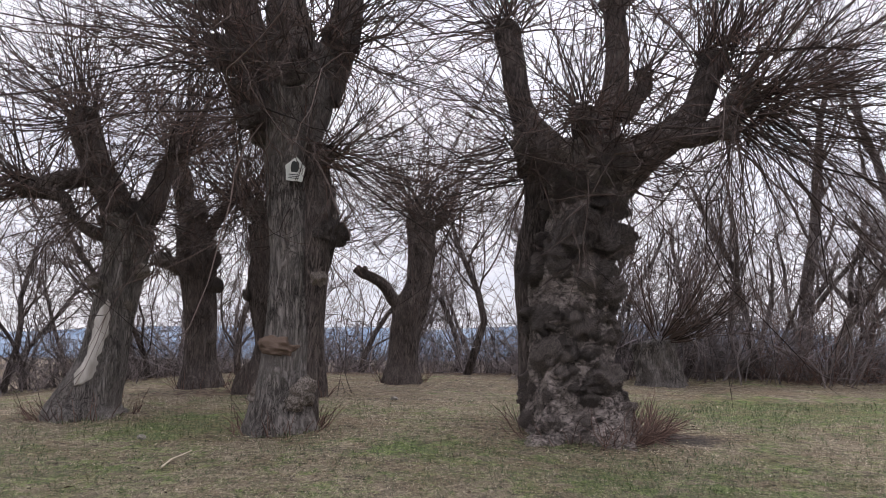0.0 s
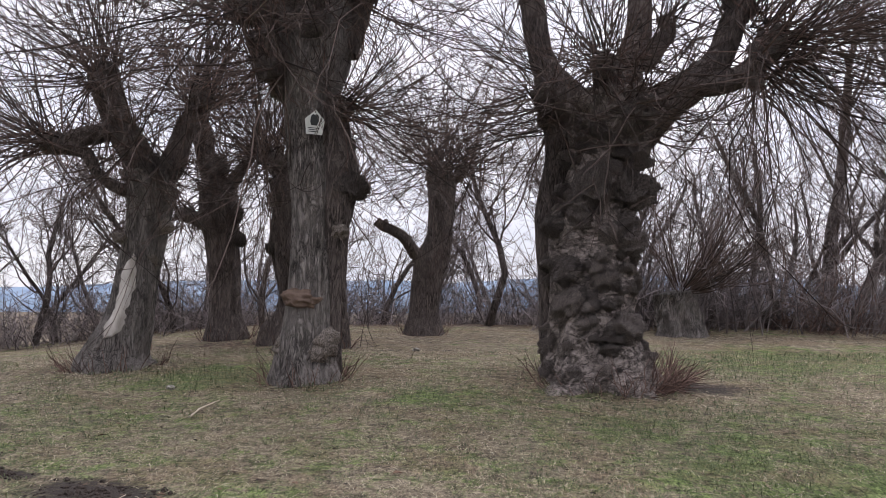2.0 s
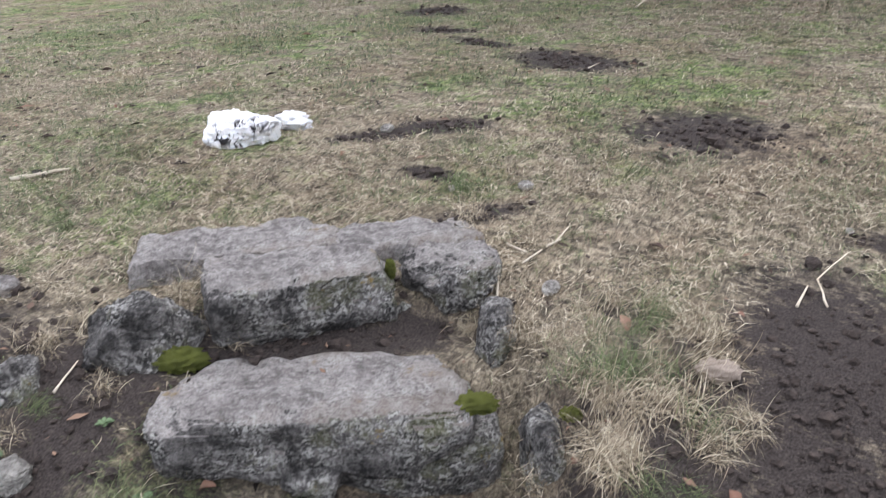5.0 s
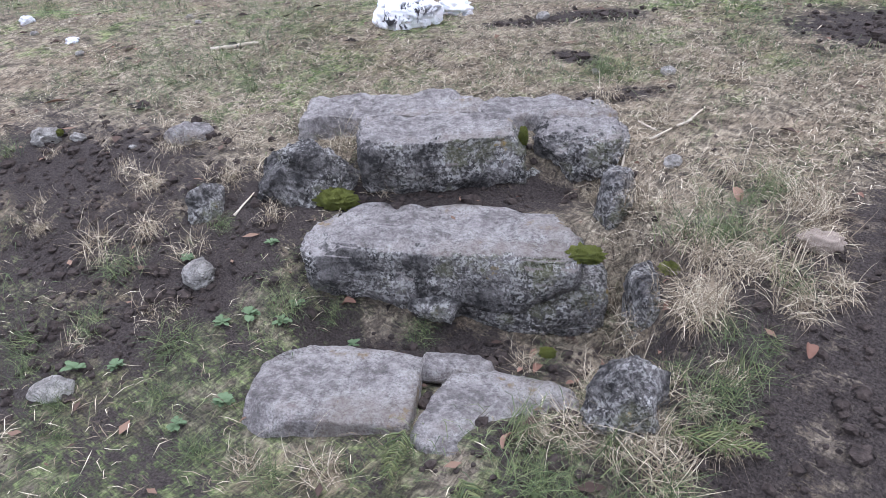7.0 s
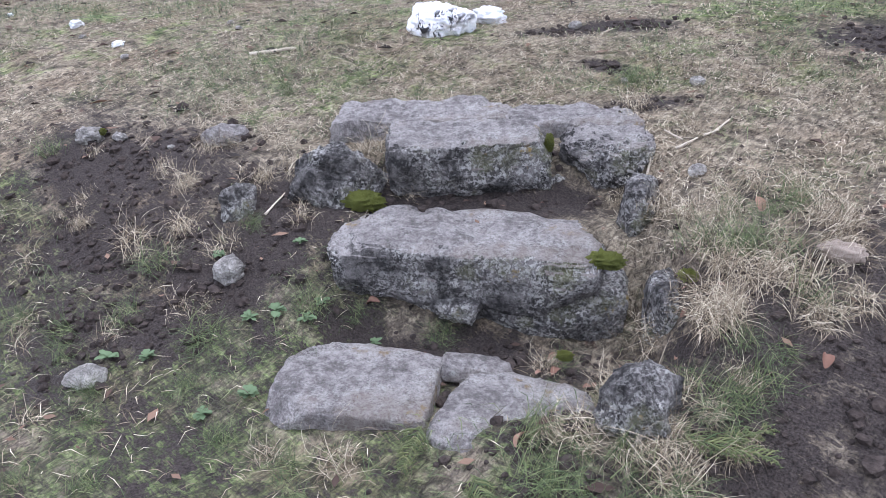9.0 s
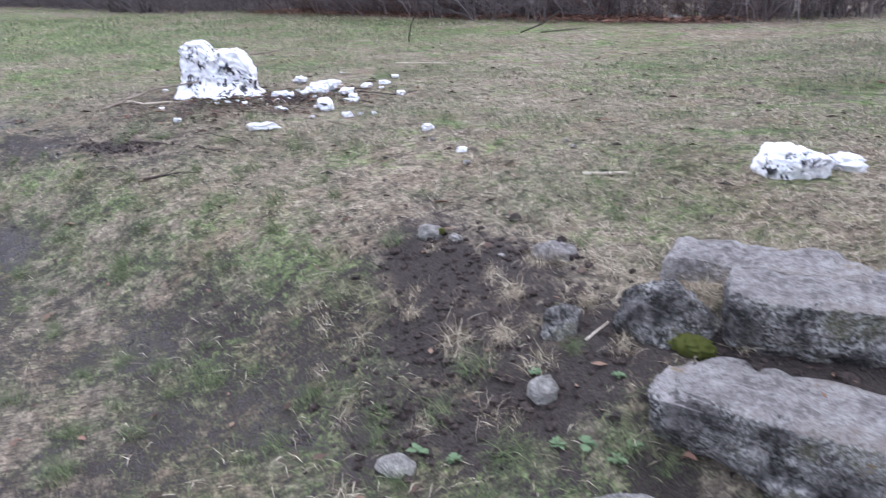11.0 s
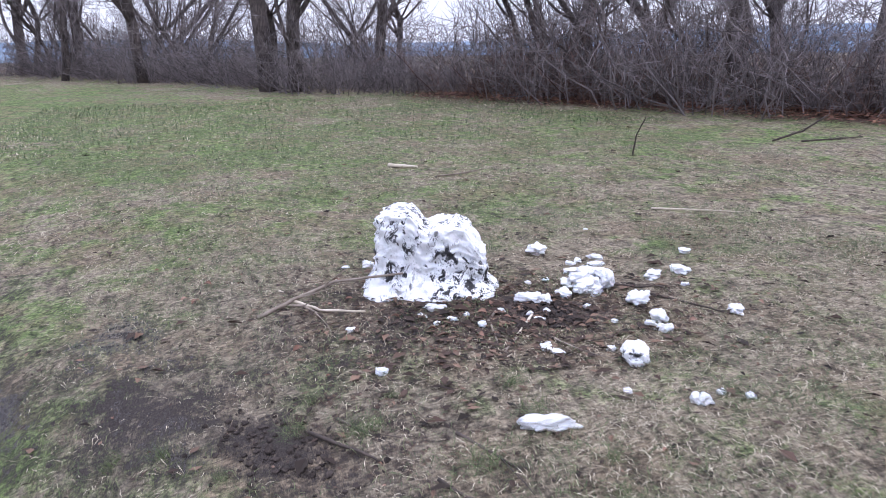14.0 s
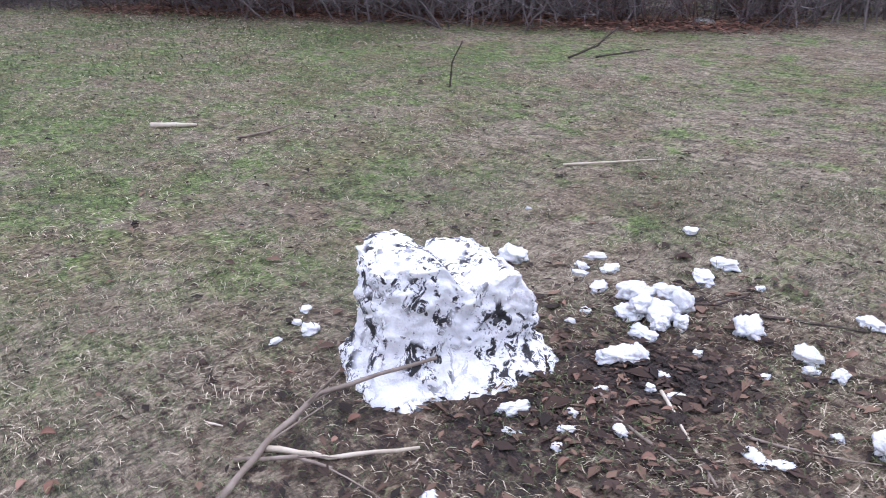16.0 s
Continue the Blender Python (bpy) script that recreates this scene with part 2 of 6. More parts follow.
def mat_burl(name, dark, light):
    m = Nodes(name, 0.93)
    lump, mid, fine = m.noise(7, 6, (1, 1, 1.5), 0.7, 0.8), m.noise(24, 6, (1, 1, 1.3), 0.7), m.noise(80, 4)
    crack = m.math("ABSOLUTE", m.math("SUBTRACT", m.noise(6, 6, (1, 1, 1.6), 0.65, 1.8), 0.5))
    col = m.mix(m.ramp(lump, (0.38, 0.0), (0.62, 1.0)), dark, light)
    col = m.mix(m.ramp(mid, (0.50, 0.0), (0.64, 0.7)), col, tuple(c * 1.3 for c in light))
    col = m.mix(m.ramp(mid, (0.30, 0.7), (0.42, 0.0)), col, tuple(c * 0.5 for c in dark))
    col = m.mix(m.ramp(crack, (0.0, 0.8), (0.03, 0.0)), col, tuple(c * 0.35 for c in dark))
    col = m.mix(1.0, col, m.ramp(m.random(), (0.0, 0.62), (1.0, 1.45)), "MULTIPLY")
    h = m.math("ADD", m.math("ADD", lump, mid), m.math("ADD", m.math("MULTIPLY", fine, 0.4), m.ramp(crack, (0.0, 0.0), (0.06, 0.8))))
    return m.done(col, h, 1.0, 0.045)


BURL = mat_burl("burl_bark", (0.100, 0.084, 0.078), (0.33, 0.280, 0.256))
BURL_PALE = Nodes("burl_bark_pale", 0.92)
_n1, _n2 = BURL_PALE.noise(9, 5), BURL_PALE.noise(45, 4)
BURL_PALE = BURL_PALE.done(BURL_PALE.mix(BURL_PALE.ramp(_n1, (0.35, 0.0), (0.65, 1.0)), (0.07, 0.058, 0.05), (0.29, 0.25, 0.22)), BURL_PALE.math("ADD", _n1, _n2), 0.6, 0.03)
RUSTY = Nodes("broken_burl", 0.95)
_n1, _n2 = RUSTY.noise(22, 5), RUSTY.noise(70, 4)
RUSTY = RUSTY.done(RUSTY.mix(RUSTY.ramp(_n1, (0.35, 0.0), (0.65, 1.0)), (0.085, 0.060, 0.048), (0.26, 0.185, 0.145)), RUSTY.math("ADD", _n1, _n2), 0.5, 0.03)
TWIG = mat_twig("twig_bark", (0.030, 0.023, 0.021), (0.135, 0.098, 0.085))
TWIG_RED = mat_twig("twig_reddish", (0.075, 0.047, 0.040), (0.24, 0.155, 0.128))
# pale grey scrub twigs, lightened further to put distance haze into the colour
SCRUB = mat_twig("scrub_bark_hazed", (0.085, 0.073, 0.073), (0.32, 0.275, 0.27))
BARE = Nodes("bare_wood", 0.8)
_n1, _n2 = BARE.noise(7, 5, (1, 1, 0.3)), BARE.noise(40, 4, (1, 1, 0.2))
BARE = BARE.done(BARE.mix(BARE.ramp(_n1, (0.35, 0.0), (0.65, 1.0)), (0.33, 0.30, 0.27), (0.62, 0.59, 0.55)), BARE.math("ADD", _n1, _n2), 0.6, 0.02)
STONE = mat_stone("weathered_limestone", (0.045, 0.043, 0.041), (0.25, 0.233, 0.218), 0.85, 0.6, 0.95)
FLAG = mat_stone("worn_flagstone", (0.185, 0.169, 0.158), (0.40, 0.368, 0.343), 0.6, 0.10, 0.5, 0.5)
PEBBLE = mat_stone("pale_pebble", (0.30, 0.28, 0.25), (0.52, 0.49, 0.44), 0.2, 0.0)
SNOW = mat_snow("old_snow", 0.0)
SNOW_DIRTY = mat_snow("dirty_snow", 1.0)
SNOW_SPECKLED = mat_snow("speckled_snow", 0.45)
STICK = mat_wood("stick_bark", (0.20, 0.155, 0.12), (0.38, 0.32, 0.26))
STICK_PALE = mat_wood("peeled_wood", (0.50, 0.42, 0.31), (0.72, 0.64, 0.52))
STICK_DARK = mat_wood("wet_twig", (0.05, 0.04, 0.034), (0.11, 0.085, 0.07))
LEAF = Nodes("dead_leaf", 0.75)
LEAF = LEAF.done(LEAF.mix(LEAF.random(), (0.16, 0.085, 0.058), (0.30, 0.18, 0.13)), LEAF.noise(30, 4), 0.4, 0.01)
HERB = Nodes("herb_leaf", 0.7)
HERB = HERB.done(HERB.mix(HERB.random(True), (0.05, 0.085, 0.035), (0.15, 0.21, 0.11)))
THUJA = Nodes("thuja_scale", 0.75)
THUJA = THUJA.done(THUJA.mix(THUJA.random(True), (0.06, 0.085, 0.035), (0.17, 0.18, 0.075)))
MOSS = Nodes("moss", 0.95)
_n1 = MOSS.noise(60, 5)
MOSS = MOSS.done(MOSS.mix(MOSS.ramp(_n1, (0.3, 0.0), (0.7, 1.0)), (0.075, 0.10, 0.018), (0.32, 0.34, 0.07)), _n1, 1.0, 0.03)
GRASS_DRY = Nodes("dry_grass_blade", 0.85)
GRASS_DRY = GRASS_DRY.done(GRASS_DRY.ramp(GRASS_DRY.random(True), (0.0, (0.055, 0.042, 0.028)), (0.55, (0.27, 0.215, 0.145)), (1.0, (0.70, 0.62, 0.46))))
GRASS_GREEN = Nodes("green_grass_blade", 0.75)
GRASS_GREEN = GRASS_GREEN.done(GRASS_GREEN.ramp(GRASS_GREEN.random(True), (0.0, (0.05, 0.07, 0.032)), (0.6, (0.105, 0.138, 0.058)), (1.0, (0.235, 0.255, 0.12))))
SOIL = Nodes("crumbled_soil", 0.97)
_n1 = SOIL.noise(40, 5)
SOIL = SOIL.done(SOIL.mix(SOIL.ramp(_n1, (0.3, 0.0), (0.7, 1.0)), (0.018, 0.014, 0.012), (0.075, 0.058, 0.049)), _n1, 1.0, 0.02)
SIGN_WHITE = Nodes("sign_enamel", 0.45)
SIGN_WHITE = SIGN_WHITE.done(SIGN_WHITE.mix(SIGN_WHITE.ramp(SIGN_WHITE.noise(14, 5), (0.5, 0.0), (0.8, 0.5)), (0.62, 0.64, 0.60), (0.36, 0.36, 0.32)))
SIGN_BLACK = Nodes("sign_black", 0.5).done((0.03, 0.035, 0.033))
# distance haze is put into the blue colour and an even glow
HILL = Nodes("far_hills_haze_glow", 1.0)
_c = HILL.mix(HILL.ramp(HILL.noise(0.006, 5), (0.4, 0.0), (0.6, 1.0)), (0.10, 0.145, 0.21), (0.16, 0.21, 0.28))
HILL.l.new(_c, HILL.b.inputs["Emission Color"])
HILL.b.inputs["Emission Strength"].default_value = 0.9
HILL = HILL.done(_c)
TURF = mat_ground()

# ---- the lie of the land ----


def sstep(a, b, v):
    t = min(1.0, max(0.0, (v - a) / (b - a)))
    return t * t * (3 - 2 * t)


def bump(x, y, cx, cy, r):
    return math.exp(-((x - cx) ** 2 + (y - cy) ** 2) / (r * r))


def upper_lawn(x, y):
    w = 0.45 + 0.55 * sstep(-9.5, -3.0, x)
    z = 0.17 + 0.062 * w * min(max(0.0, y - 1.0), 14.0)
    z += 0.016 * min(max(0.0, -x - 9.0), 30.0)
    z += 0.12 * bump(x, y, 0.2, 8.4, 2.0) + 0.03 * bump(x, y, -3.5, 9.5, 2.2)
    return z


def rim(x):
    """The y beyond which the hill falls away."""
    return min(15.5, 2.5 + 0.85 * (x + 28.0)) if x < 6 else 15.5 - 0.35 * (x - 6)


STEP_U = Vector((0.80, 0.60))


def ground_z(x, y):
    u = -0.47 * x + 0.883 * y + 0.03 + 0.42 * sstep(-2.0, -0.9, x)
    low = -0.36
    s = 0.72 * sstep(1.35, 2.62, u) + 0.28 * sstep(2.3, 4.0, u)
    z = low + (upper_lawn(x, y) - low) * s
    # the cut in which the steps lie
    a, b = STEP_U.x * (x + 1.72) + STEP_U.y * (y - 1.52), -STEP_U.y * (x + 1.72) + STEP_U.x * (y - 1.52)
    cut = sstep(0.62, 0.42, abs(a)) * sstep(-0.75, -0.5, b) * sstep(0.45, 0.25, b)
    z = z * (1 - cut) + cut * min(z, -0.335 + 0.275 * sstep(-0.22, 0.10, b))
    fall = max(0.0, y - rim(x))
    z -= 0.22 * min(fall, 60.0) + 0.04 * max(0.0, min(fall, 700.0) - 60.0)
    return z


def gz(x, y):
    v = Vector((x, y, 0))
    near = sstep(40, 15, v.length)
    return ground_z(x, y) + near * (0.022 * noise.noise(v * 0.9) + 0.012 * noise.noise(v * 3.3) + 0.007 * noise.noise(v * 9.0))


# patches: x, y, half length, half width, turn in degrees
SOIL_AT = [(-1.08, 3.38, 0.34, 0.24, 10), (-2.12, 4.5, 0.36, 0.22, -15), (-2.85, 4.9, 0.25, 0.10, -20), (-3.35, 5.25, 0.25, 0.12, 0),
           (-3.85, 6.1, 0.24, 0.18, 0), (-4.5, 6.9, 0.18, 0.12, 10), (-5.26, 7.93, 0.26, 0.16, 0), (-5.8, 9.28, 0.25, 0.18, 0), (-2.45, 2.92, 0.22, 0.05, 38),
           (-2.2, 3.12, 0.2, 0.08, 20), (-0.50, 2.02, 0.25, 0.45, 10), (-0.44, 1.5, 0.26, 0.5, 12), (-0.78, 1.3, 0.38, 0.6, 15, 0.95), (-0.95, 1.0, 0.4, 0.25, 15, 0.6), (-3.12, 1.05, 0.55, 0.3, 25), (-2.8, 0.8, 0.45, 0.28, 30, 0.8), (-2.5, 0.55, 0.35, 0.25, 30, 0.7),
           (-2.35, 0.78, 0.14, 0.4, -20), (-1.45, 1.2, 0.1, 0.12, 0), (-1.72, 2.42, 0.16, 0.06, 35), (2.3, 7.95, 0.55, 0.3, 0), (-0.3, 10.9, 0.9, 0.2, 0, 0.6),
           (-7.0, 1.2, 0.3, 0.22, 30), (-6.2, -0.25, 0.4, 0.2, 30), (-0.3, 2.7, 0.2, 0.07, 0), (-1.95, 1.66, 0.5, 0.12, 36), (-1.6, 1.24, 0.5, 0.14, 30), (-2.42, 1.2, 0.25, 0.2, 30), (-2.05, 2.65, 0.12, 0.06, 0)]
GREEN_AT = [(-14.5, -1.5, 5.0, 4.0, 35, 0.75), (-13.5, 3.5, 4.0, 2.6, 35, 0.5), (-19.5, -1.5, 5.0, 3.2, 35, 0.75), (-2.5, 8.35, 0.55, 0.75, -25, 0.9), (4.4, 10.3, 1.8, 1.2, 0, 0.6), (-21, -4.5, 7.5, 4.0, 35, 1.0), (-14.5, 5.8, 4.0, 1.2, 40, 0.4),
            (-1.6, 6.6, 2.0, 1.1, 0, 0.3), (0.4, 6.2, 0.8, 0.5, 0, 0.3), (-3.6, 5.0, 1.6, 1.2, 0, 0.28), (-4.4, -0.2, 1.2, 0.7, 25, 0.3),
            (-2.2, 0.2, 1.0, 0.6, 20, 0.55), (-3.7, 0.45, 0.5, 0.2, 25, 0.5), (-1.2, 0.6, 0.8, 0.5, 20, 0.4), (-3.2, 1.75, 0.6, 0.25, 30, 0.4), (-1.9, 2.55, 0.2, 0.08, 35, 0.5),
            (-0.9, 2.3, 0.4, 0.2, 20, 0.2), (-8, 5, 3, 2, 0, 0.2), (-7.6, -1.9, 2.5, 1.0, 25, 0.55), (-9.5, -0.8, 2.0, 1.0, 25, 0.4), (-5.2, 1.9, 0.8, 0.5, 30, 0.3), (2.0, 5.6, 2.0, 1.0, 0, 0.35)]
LITTER_AT = [(-4.0, 9.2, 1.0, 0.6, 0, 0.8), (-1.55, 8.1, 0.75, 0.55, 0, 0.8), (1.4, 8.0, 1.0, 0.8, 0, 0.8), (-3.0, 11.5, 2.2, 0.9, 0, 0.7), (0.5, 12.5, 4.0, 1.6, 0, 0.45),
             (-7.15, 0.85, 0.95, 0.65, 70, 0.95), (-7.9, 0.1, 0.8, 0.5, 20, 0.55), (-6.2, 0.2, 1.0, 0.5, 20, 0.5), (-16.5, 7.0, 5.0, 0.8, 40, 1.0), (-12.3, 9.0, 2.0, 0.7, 45, 1.0), (-27, 0.0, 7.0, 0.5, 42, 0.8),
             (-1.3, 1.5, 0.25, 0.2, 0, 0.4), (5.5, 13.0, 3.0, 0.9, 0, 0.5), (-7.0, 13.3, 3.0, 0.5, 0, 0.7)]
WORN_AT = [(-6.7, -0.75, 1.1, 0.6, 25, 0.56), (-5.3, -0.9, 1.3, 0.7, 25, 0.50), (-6.4, -0.3, 1.6, 0.8, 25, 0.46), (-3.62, 1.05, 0.55, 0.35, 40, 0.5), (-5.0, -0.5, 0.9, 0.4, 25, 0.42), (-7.6, -0.4, 1.0, 0.5, 25, 0.3), (-7.3, 0.6, 1.5, 0.9, 20, 0.40), (-6.4, 0.1, 1.6, 0.7, 25, 0.34), (-9.0, 1.0, 2.0, 1.2, 30, 0.18), (-2.8, 0.8, 0.8, 0.45, 25, 0.46), (-2.6, 2.4, 1.0, 0.4, 35, 0.16), (-0.95, 1.65, 0.35, 0.6, 10, 0.48), (-1.75, 1.5, 0.5, 0.5, 35, 0.5), (-4.5, -0.9, 2.5, 0.8, 25, 0.36), (-7.2, -1.5, 1.8, 0.8, 25, 0.42), (-6.6, -0.5, 0.9, 0.5, 25, 0.4)]
WET_AT = [(-5.2, -0.9, 0.5, 0.25, 25, 0.7), (-7.1, -1.5, 0.5, 0.2, 20, 0.65), (-2.75, 0.15, 0.5, 0.2, 20, 0.6), (-3.7, -0.3, 0.5, 0.2, 20, 0.6), (-6.3, -0.6, 0.6, 0.2, 25, 0.55), (-7.6, -1.0, 0.8, 0.3, 25, 0.6)]


def step_np(a, b, v):
    t = np.clip((v - a) / (b - a), 0.0, 1.0)
    return t * t * (3 - 2 * t)


def patches(x, y, table):
    """The strongest of a table's patches at each place."""
    best = np.zeros_like(x)
    for p in table:
        a = radians(p[4])
        dx, dy = x - p[0], y - p[1]
        u, v = (dx * math.cos(a) + dy * math.sin(a)) / p[2], (-dx * math.sin(a) + dy * math.cos(a)) / p[3]
        best = np.maximum(best, np.maximum(0.0, 1.0 - 0.5 * np.hypot(u, v)) * (p[5] if len(p) > 5 else 1.0))
    return best


def cover(x, y):
    """Shares of bare soil, green grass, leaf litter and wet at arrays of places."""
    u = -0.47 * x + 0.883 * y + 0.42 * step_np(-2.0, -0.9, x)
    bank = step_np(2.75, 1.7, u) * step_np(-10, -7, x)
    soil = np.maximum(np.maximum(patches(x, y, SOIL_AT), 0.05 + 0.48 * bank), 0.05 + patches(x, y, WORN_AT))
    green = 0.14 + 0.10 * step_np(1.5, 4.0, y) + 0.16 * bank + patches(x, y, GREEN_AT) * 0.9
    litter = patches(x, y, LITTER_AT)
    edge = np.where(x < 6, np.minimum(15.5, 2.5 + 0.85 * (x + 28.0)), 15.5 - 0.35 * (x - 6))
    litter = np.where(y > edge - 1.2, np.maximum(litter, 0.9), litter)
    wet = np.maximum(patches(x, y, WET_AT), 0.40 * step_np(2.2, 1.3, u) * step_np(-9, -7, x) * step_np(-1.6, -2.6, x))
    return np.stack((soil, green, litter, wet), axis=-1)


def spread(lo, hi, step, far, grow=1.22):
    """Coordinates that are dense between lo and hi and widen outwards to +-far."""
    c = list(np.arange(lo, hi + step / 2, step))
    s = step
    while c[-1] < far:
        s *= 1.06 if s < 0.4 else grow
        c.append(c[-1] + s)
    s = step
    while c[0] > -far:
        s *= 1.06 if s < 0.4 else grow
        c.insert(0, c[0] - s)
    return c


def mesh_object(name, verts, faces, material, parent=None, smooth=True, label=""):
    me = bpy.data.meshes.new(name)
    me.from_pydata(verts, [], faces)
    me.materials.append(material)
    if smooth:
        me.shade_smooth()
    ob = new(name, me)
    if parent is not None:
        ob.parent = parent
    if label:
        tagged(ob, label)
    return ob


gx, gy = spread(-9.0, 1.0, 0.05, 4000), spread(-1.6, 6.0, 0.05, 4000)
verts = [(x, y, gz(x, y)) for y in gy for x in gx]
GX, GY = np.array(gx), np.array(gy)
GZ = np.array([p[2] for p in verts]).reshape(len(gy), len(gx))
mx, my = np.meshgrid(GX, GY)
GC = cover(mx, my)
GC[(mx < -45) | (mx > 20) | (my < -12) | (my > 22)] = (0.0, 0.3, 0.6, 0.0)
nx = len(gx)
faces = [(j * nx + i, j * nx + i + 1, (j + 1) * nx + i + 1, (j + 1) * nx + i) for j in range(len(gy) - 1) for i in range(nx - 1)]
ground = mesh_object("ground", verts, faces, TURF)
attr = ground.data.attributes.new("cover", "FLOAT_COLOR", "POINT")
attr.data.foreach_set("color", GC.reshape(-1).tolist())
tagged(ground, "patchy winter turf with bare soil on a hilltop bank", "ground", kind="structure")

# far hills beyond the valley
hv, hf = [], []
N = 240
for i in range(N):
    a = 2 * math.pi * i / N
    d = 2600
    x, y = d * math.cos(a), d * math.sin(a)
    n0 = noise.noise(Vector((x * 0.0009, y * 0.0009, 3.1))) * 55 + noise.noise(Vector((x * 0.004, y * 0.004, 7.1))) * 14
    top = 35 + n0 + 45 * bump(x, y, 300, 2600, 1500)
    for k, (dd, z) in enumerate(((0, -120), (60, top * 0.6 - 25), (260, top), (700, top - 60))):
        f = (d + dd) / d
        hv.append((x * f, y * f, z))
for i in range(N):
    j = (i + 1) % N
    for k in range(3):
        hf.append((i * 4 + k, j * 4 + k, j * 4 + k + 1, i * 4 + k + 1))
tagged(mesh_object("distant_hills", hv, hf, HILL), "wooded hills beyond the valley with painted blue haze", "backdrop", kind="structure")

# ---- wood: tubes, shoots and trunks ----


class Wood:
    """Collects tapered tubes into one mesh."""

    def __init__(self):
        self.v, self.f, self.n = [], [], 0

    def tube(self, pts, rad, k=3):
        pts, rad = np.asarray(pts, float), np.asarray(rad, float)
        n = len(pts)
        t = np.gradient(pts, axis=0) if n > 2 else np.tile(pts[-1] - pts[0], (n, 1))
        t /= np.linalg.norm(t, axis=1)[:, None] + 1e-9
        ref = np.array((0.3, 0.25, 0.92)) if abs(t[0][2]) < 0.8 else np.array((0.95, 0.2, 0.1))
        a = np.cross(t, ref)
        a /= np.linalg.norm(a, axis=1)[:, None] + 1e-9
        b = np.cross(t, a)
        ang = np.arange(k) * (2 * math.pi / k)
        ring = pts[:, None, :] + rad[:, None, None] * (np.cos(ang)[None, :, None] * a[:, None, :] + np.sin(ang)[None, :, None] * b[:, None, :])
        self.v.extend(ring.reshape(-1, 3).tolist())
        o = self.n
        for i in range(n - 1):
            for j in range(k):
                jj = (j + 1) % k
                self.f.append((o + i * k + j, o + i * k + jj, o + (i + 1) * k + jj, o + (i + 1) * k + j))
        if k == 3:
            # a pointed tip
            self.v[-3:] = [pts[-1].tolist()]
            for j in range(3):
                self.f.pop()
            for j in range(3):
                self.f.append((o + (n - 2) * 3 + j, o + (n - 2) * 3 + (j + 1) % 3, o + (n - 1) * 3))
            self.n += n * 3 - 2
            return
        if k > 3:
            self.f.append(tuple(o + j for j in range(k))[::-1])
            self.f.append(tuple(o + (n - 1) * k + j for j in range(k)))
        self.n += n * k

    def mesh(self, name, material, smooth=True):
        me = bpy.data.meshes.new(name)
        me.from_pydata(self.v, [], self.f)
        me.materials.append(material)
        if smooth:
            me.shade_smooth()
        return me

    def part(self, name, material, parent=None, label=""):
        ob = new(name, self.mesh(name, material))
        ob.parent = parent
        if label:
            tagged(ob, label)
        return ob


def unit(v):
    v = np.asarray(v, float)
    return v / (np.linalg.norm(v) + 1e-9)


def wander(rng, p, d, length, n, up=0.0, wig=0.12):
    """A winding line of n pieces from p towards d."""
    turn = np.cumsum(rng.normal(0, wig, (n, 3)), axis=0)
    turn[:, 2] += up * np.linspace(0, 1, n)
    s = unit(d) + turn
    s /= np.linalg.norm(s, axis=1)[:, None]
    return np.vstack([p, np.asarray(p) + np.cumsum(s * (length / n), axis=0)])


def shoots(wood, rng, c, r, bias, count, reach, thick=0.011, spread_by=0.62):
    """Pollard shoots that spring from a knuckle of radius r at c."""
    c = np.asarray(c)
    for _ in range(count):
        d = unit(np.asarray(bias) * 0.9 + rng.normal(0, spread_by, 3))
        p = c + unit(d * 0.7 + rng.normal(0, 0.6, 3)) * r * 0.9
        ln = reach * rng.uniform(0.35, 1.0)
        up = rng.uniform(-0.25, 0.9) if d[2] > -0.2 else rng.uniform(-0.3, 0.5)
        pts = wander(rng, p, d, ln, 7, up, 0.17)
        th = thick * rng.uniform(0.6, 1.25) * (0.5 + 0.5 * ln / reach)
        wood.tube(pts, np.linspace(th, 0.0028, 8), 3)
        for _ in range(int(rng.integers(4, 9))):
            i = int(rng.integers(2, 7))
            dd = unit(unit(pts[i] - pts[i - 1]) + rng.normal(0, 0.5, 3))
            l2 = ln * rng.uniform(0.15, 0.42)
            tw = wander(rng, pts[i], dd, l2, 4, rng.uniform(-0.2, 0.4), 0.14)
            wood.tube(tw, np.linspace(th * 0.42, 0.0020, 5), 3)
            if rng.random() < 0.4:
                t2 = wander(rng, tw[2], unit(dd + rng.normal(0, 0.6, 3)), l2 * 0.5, 2, 0.1, 0.15)
                wood.tube(t2, (0.0035, 0.0028, 0.002), 3)


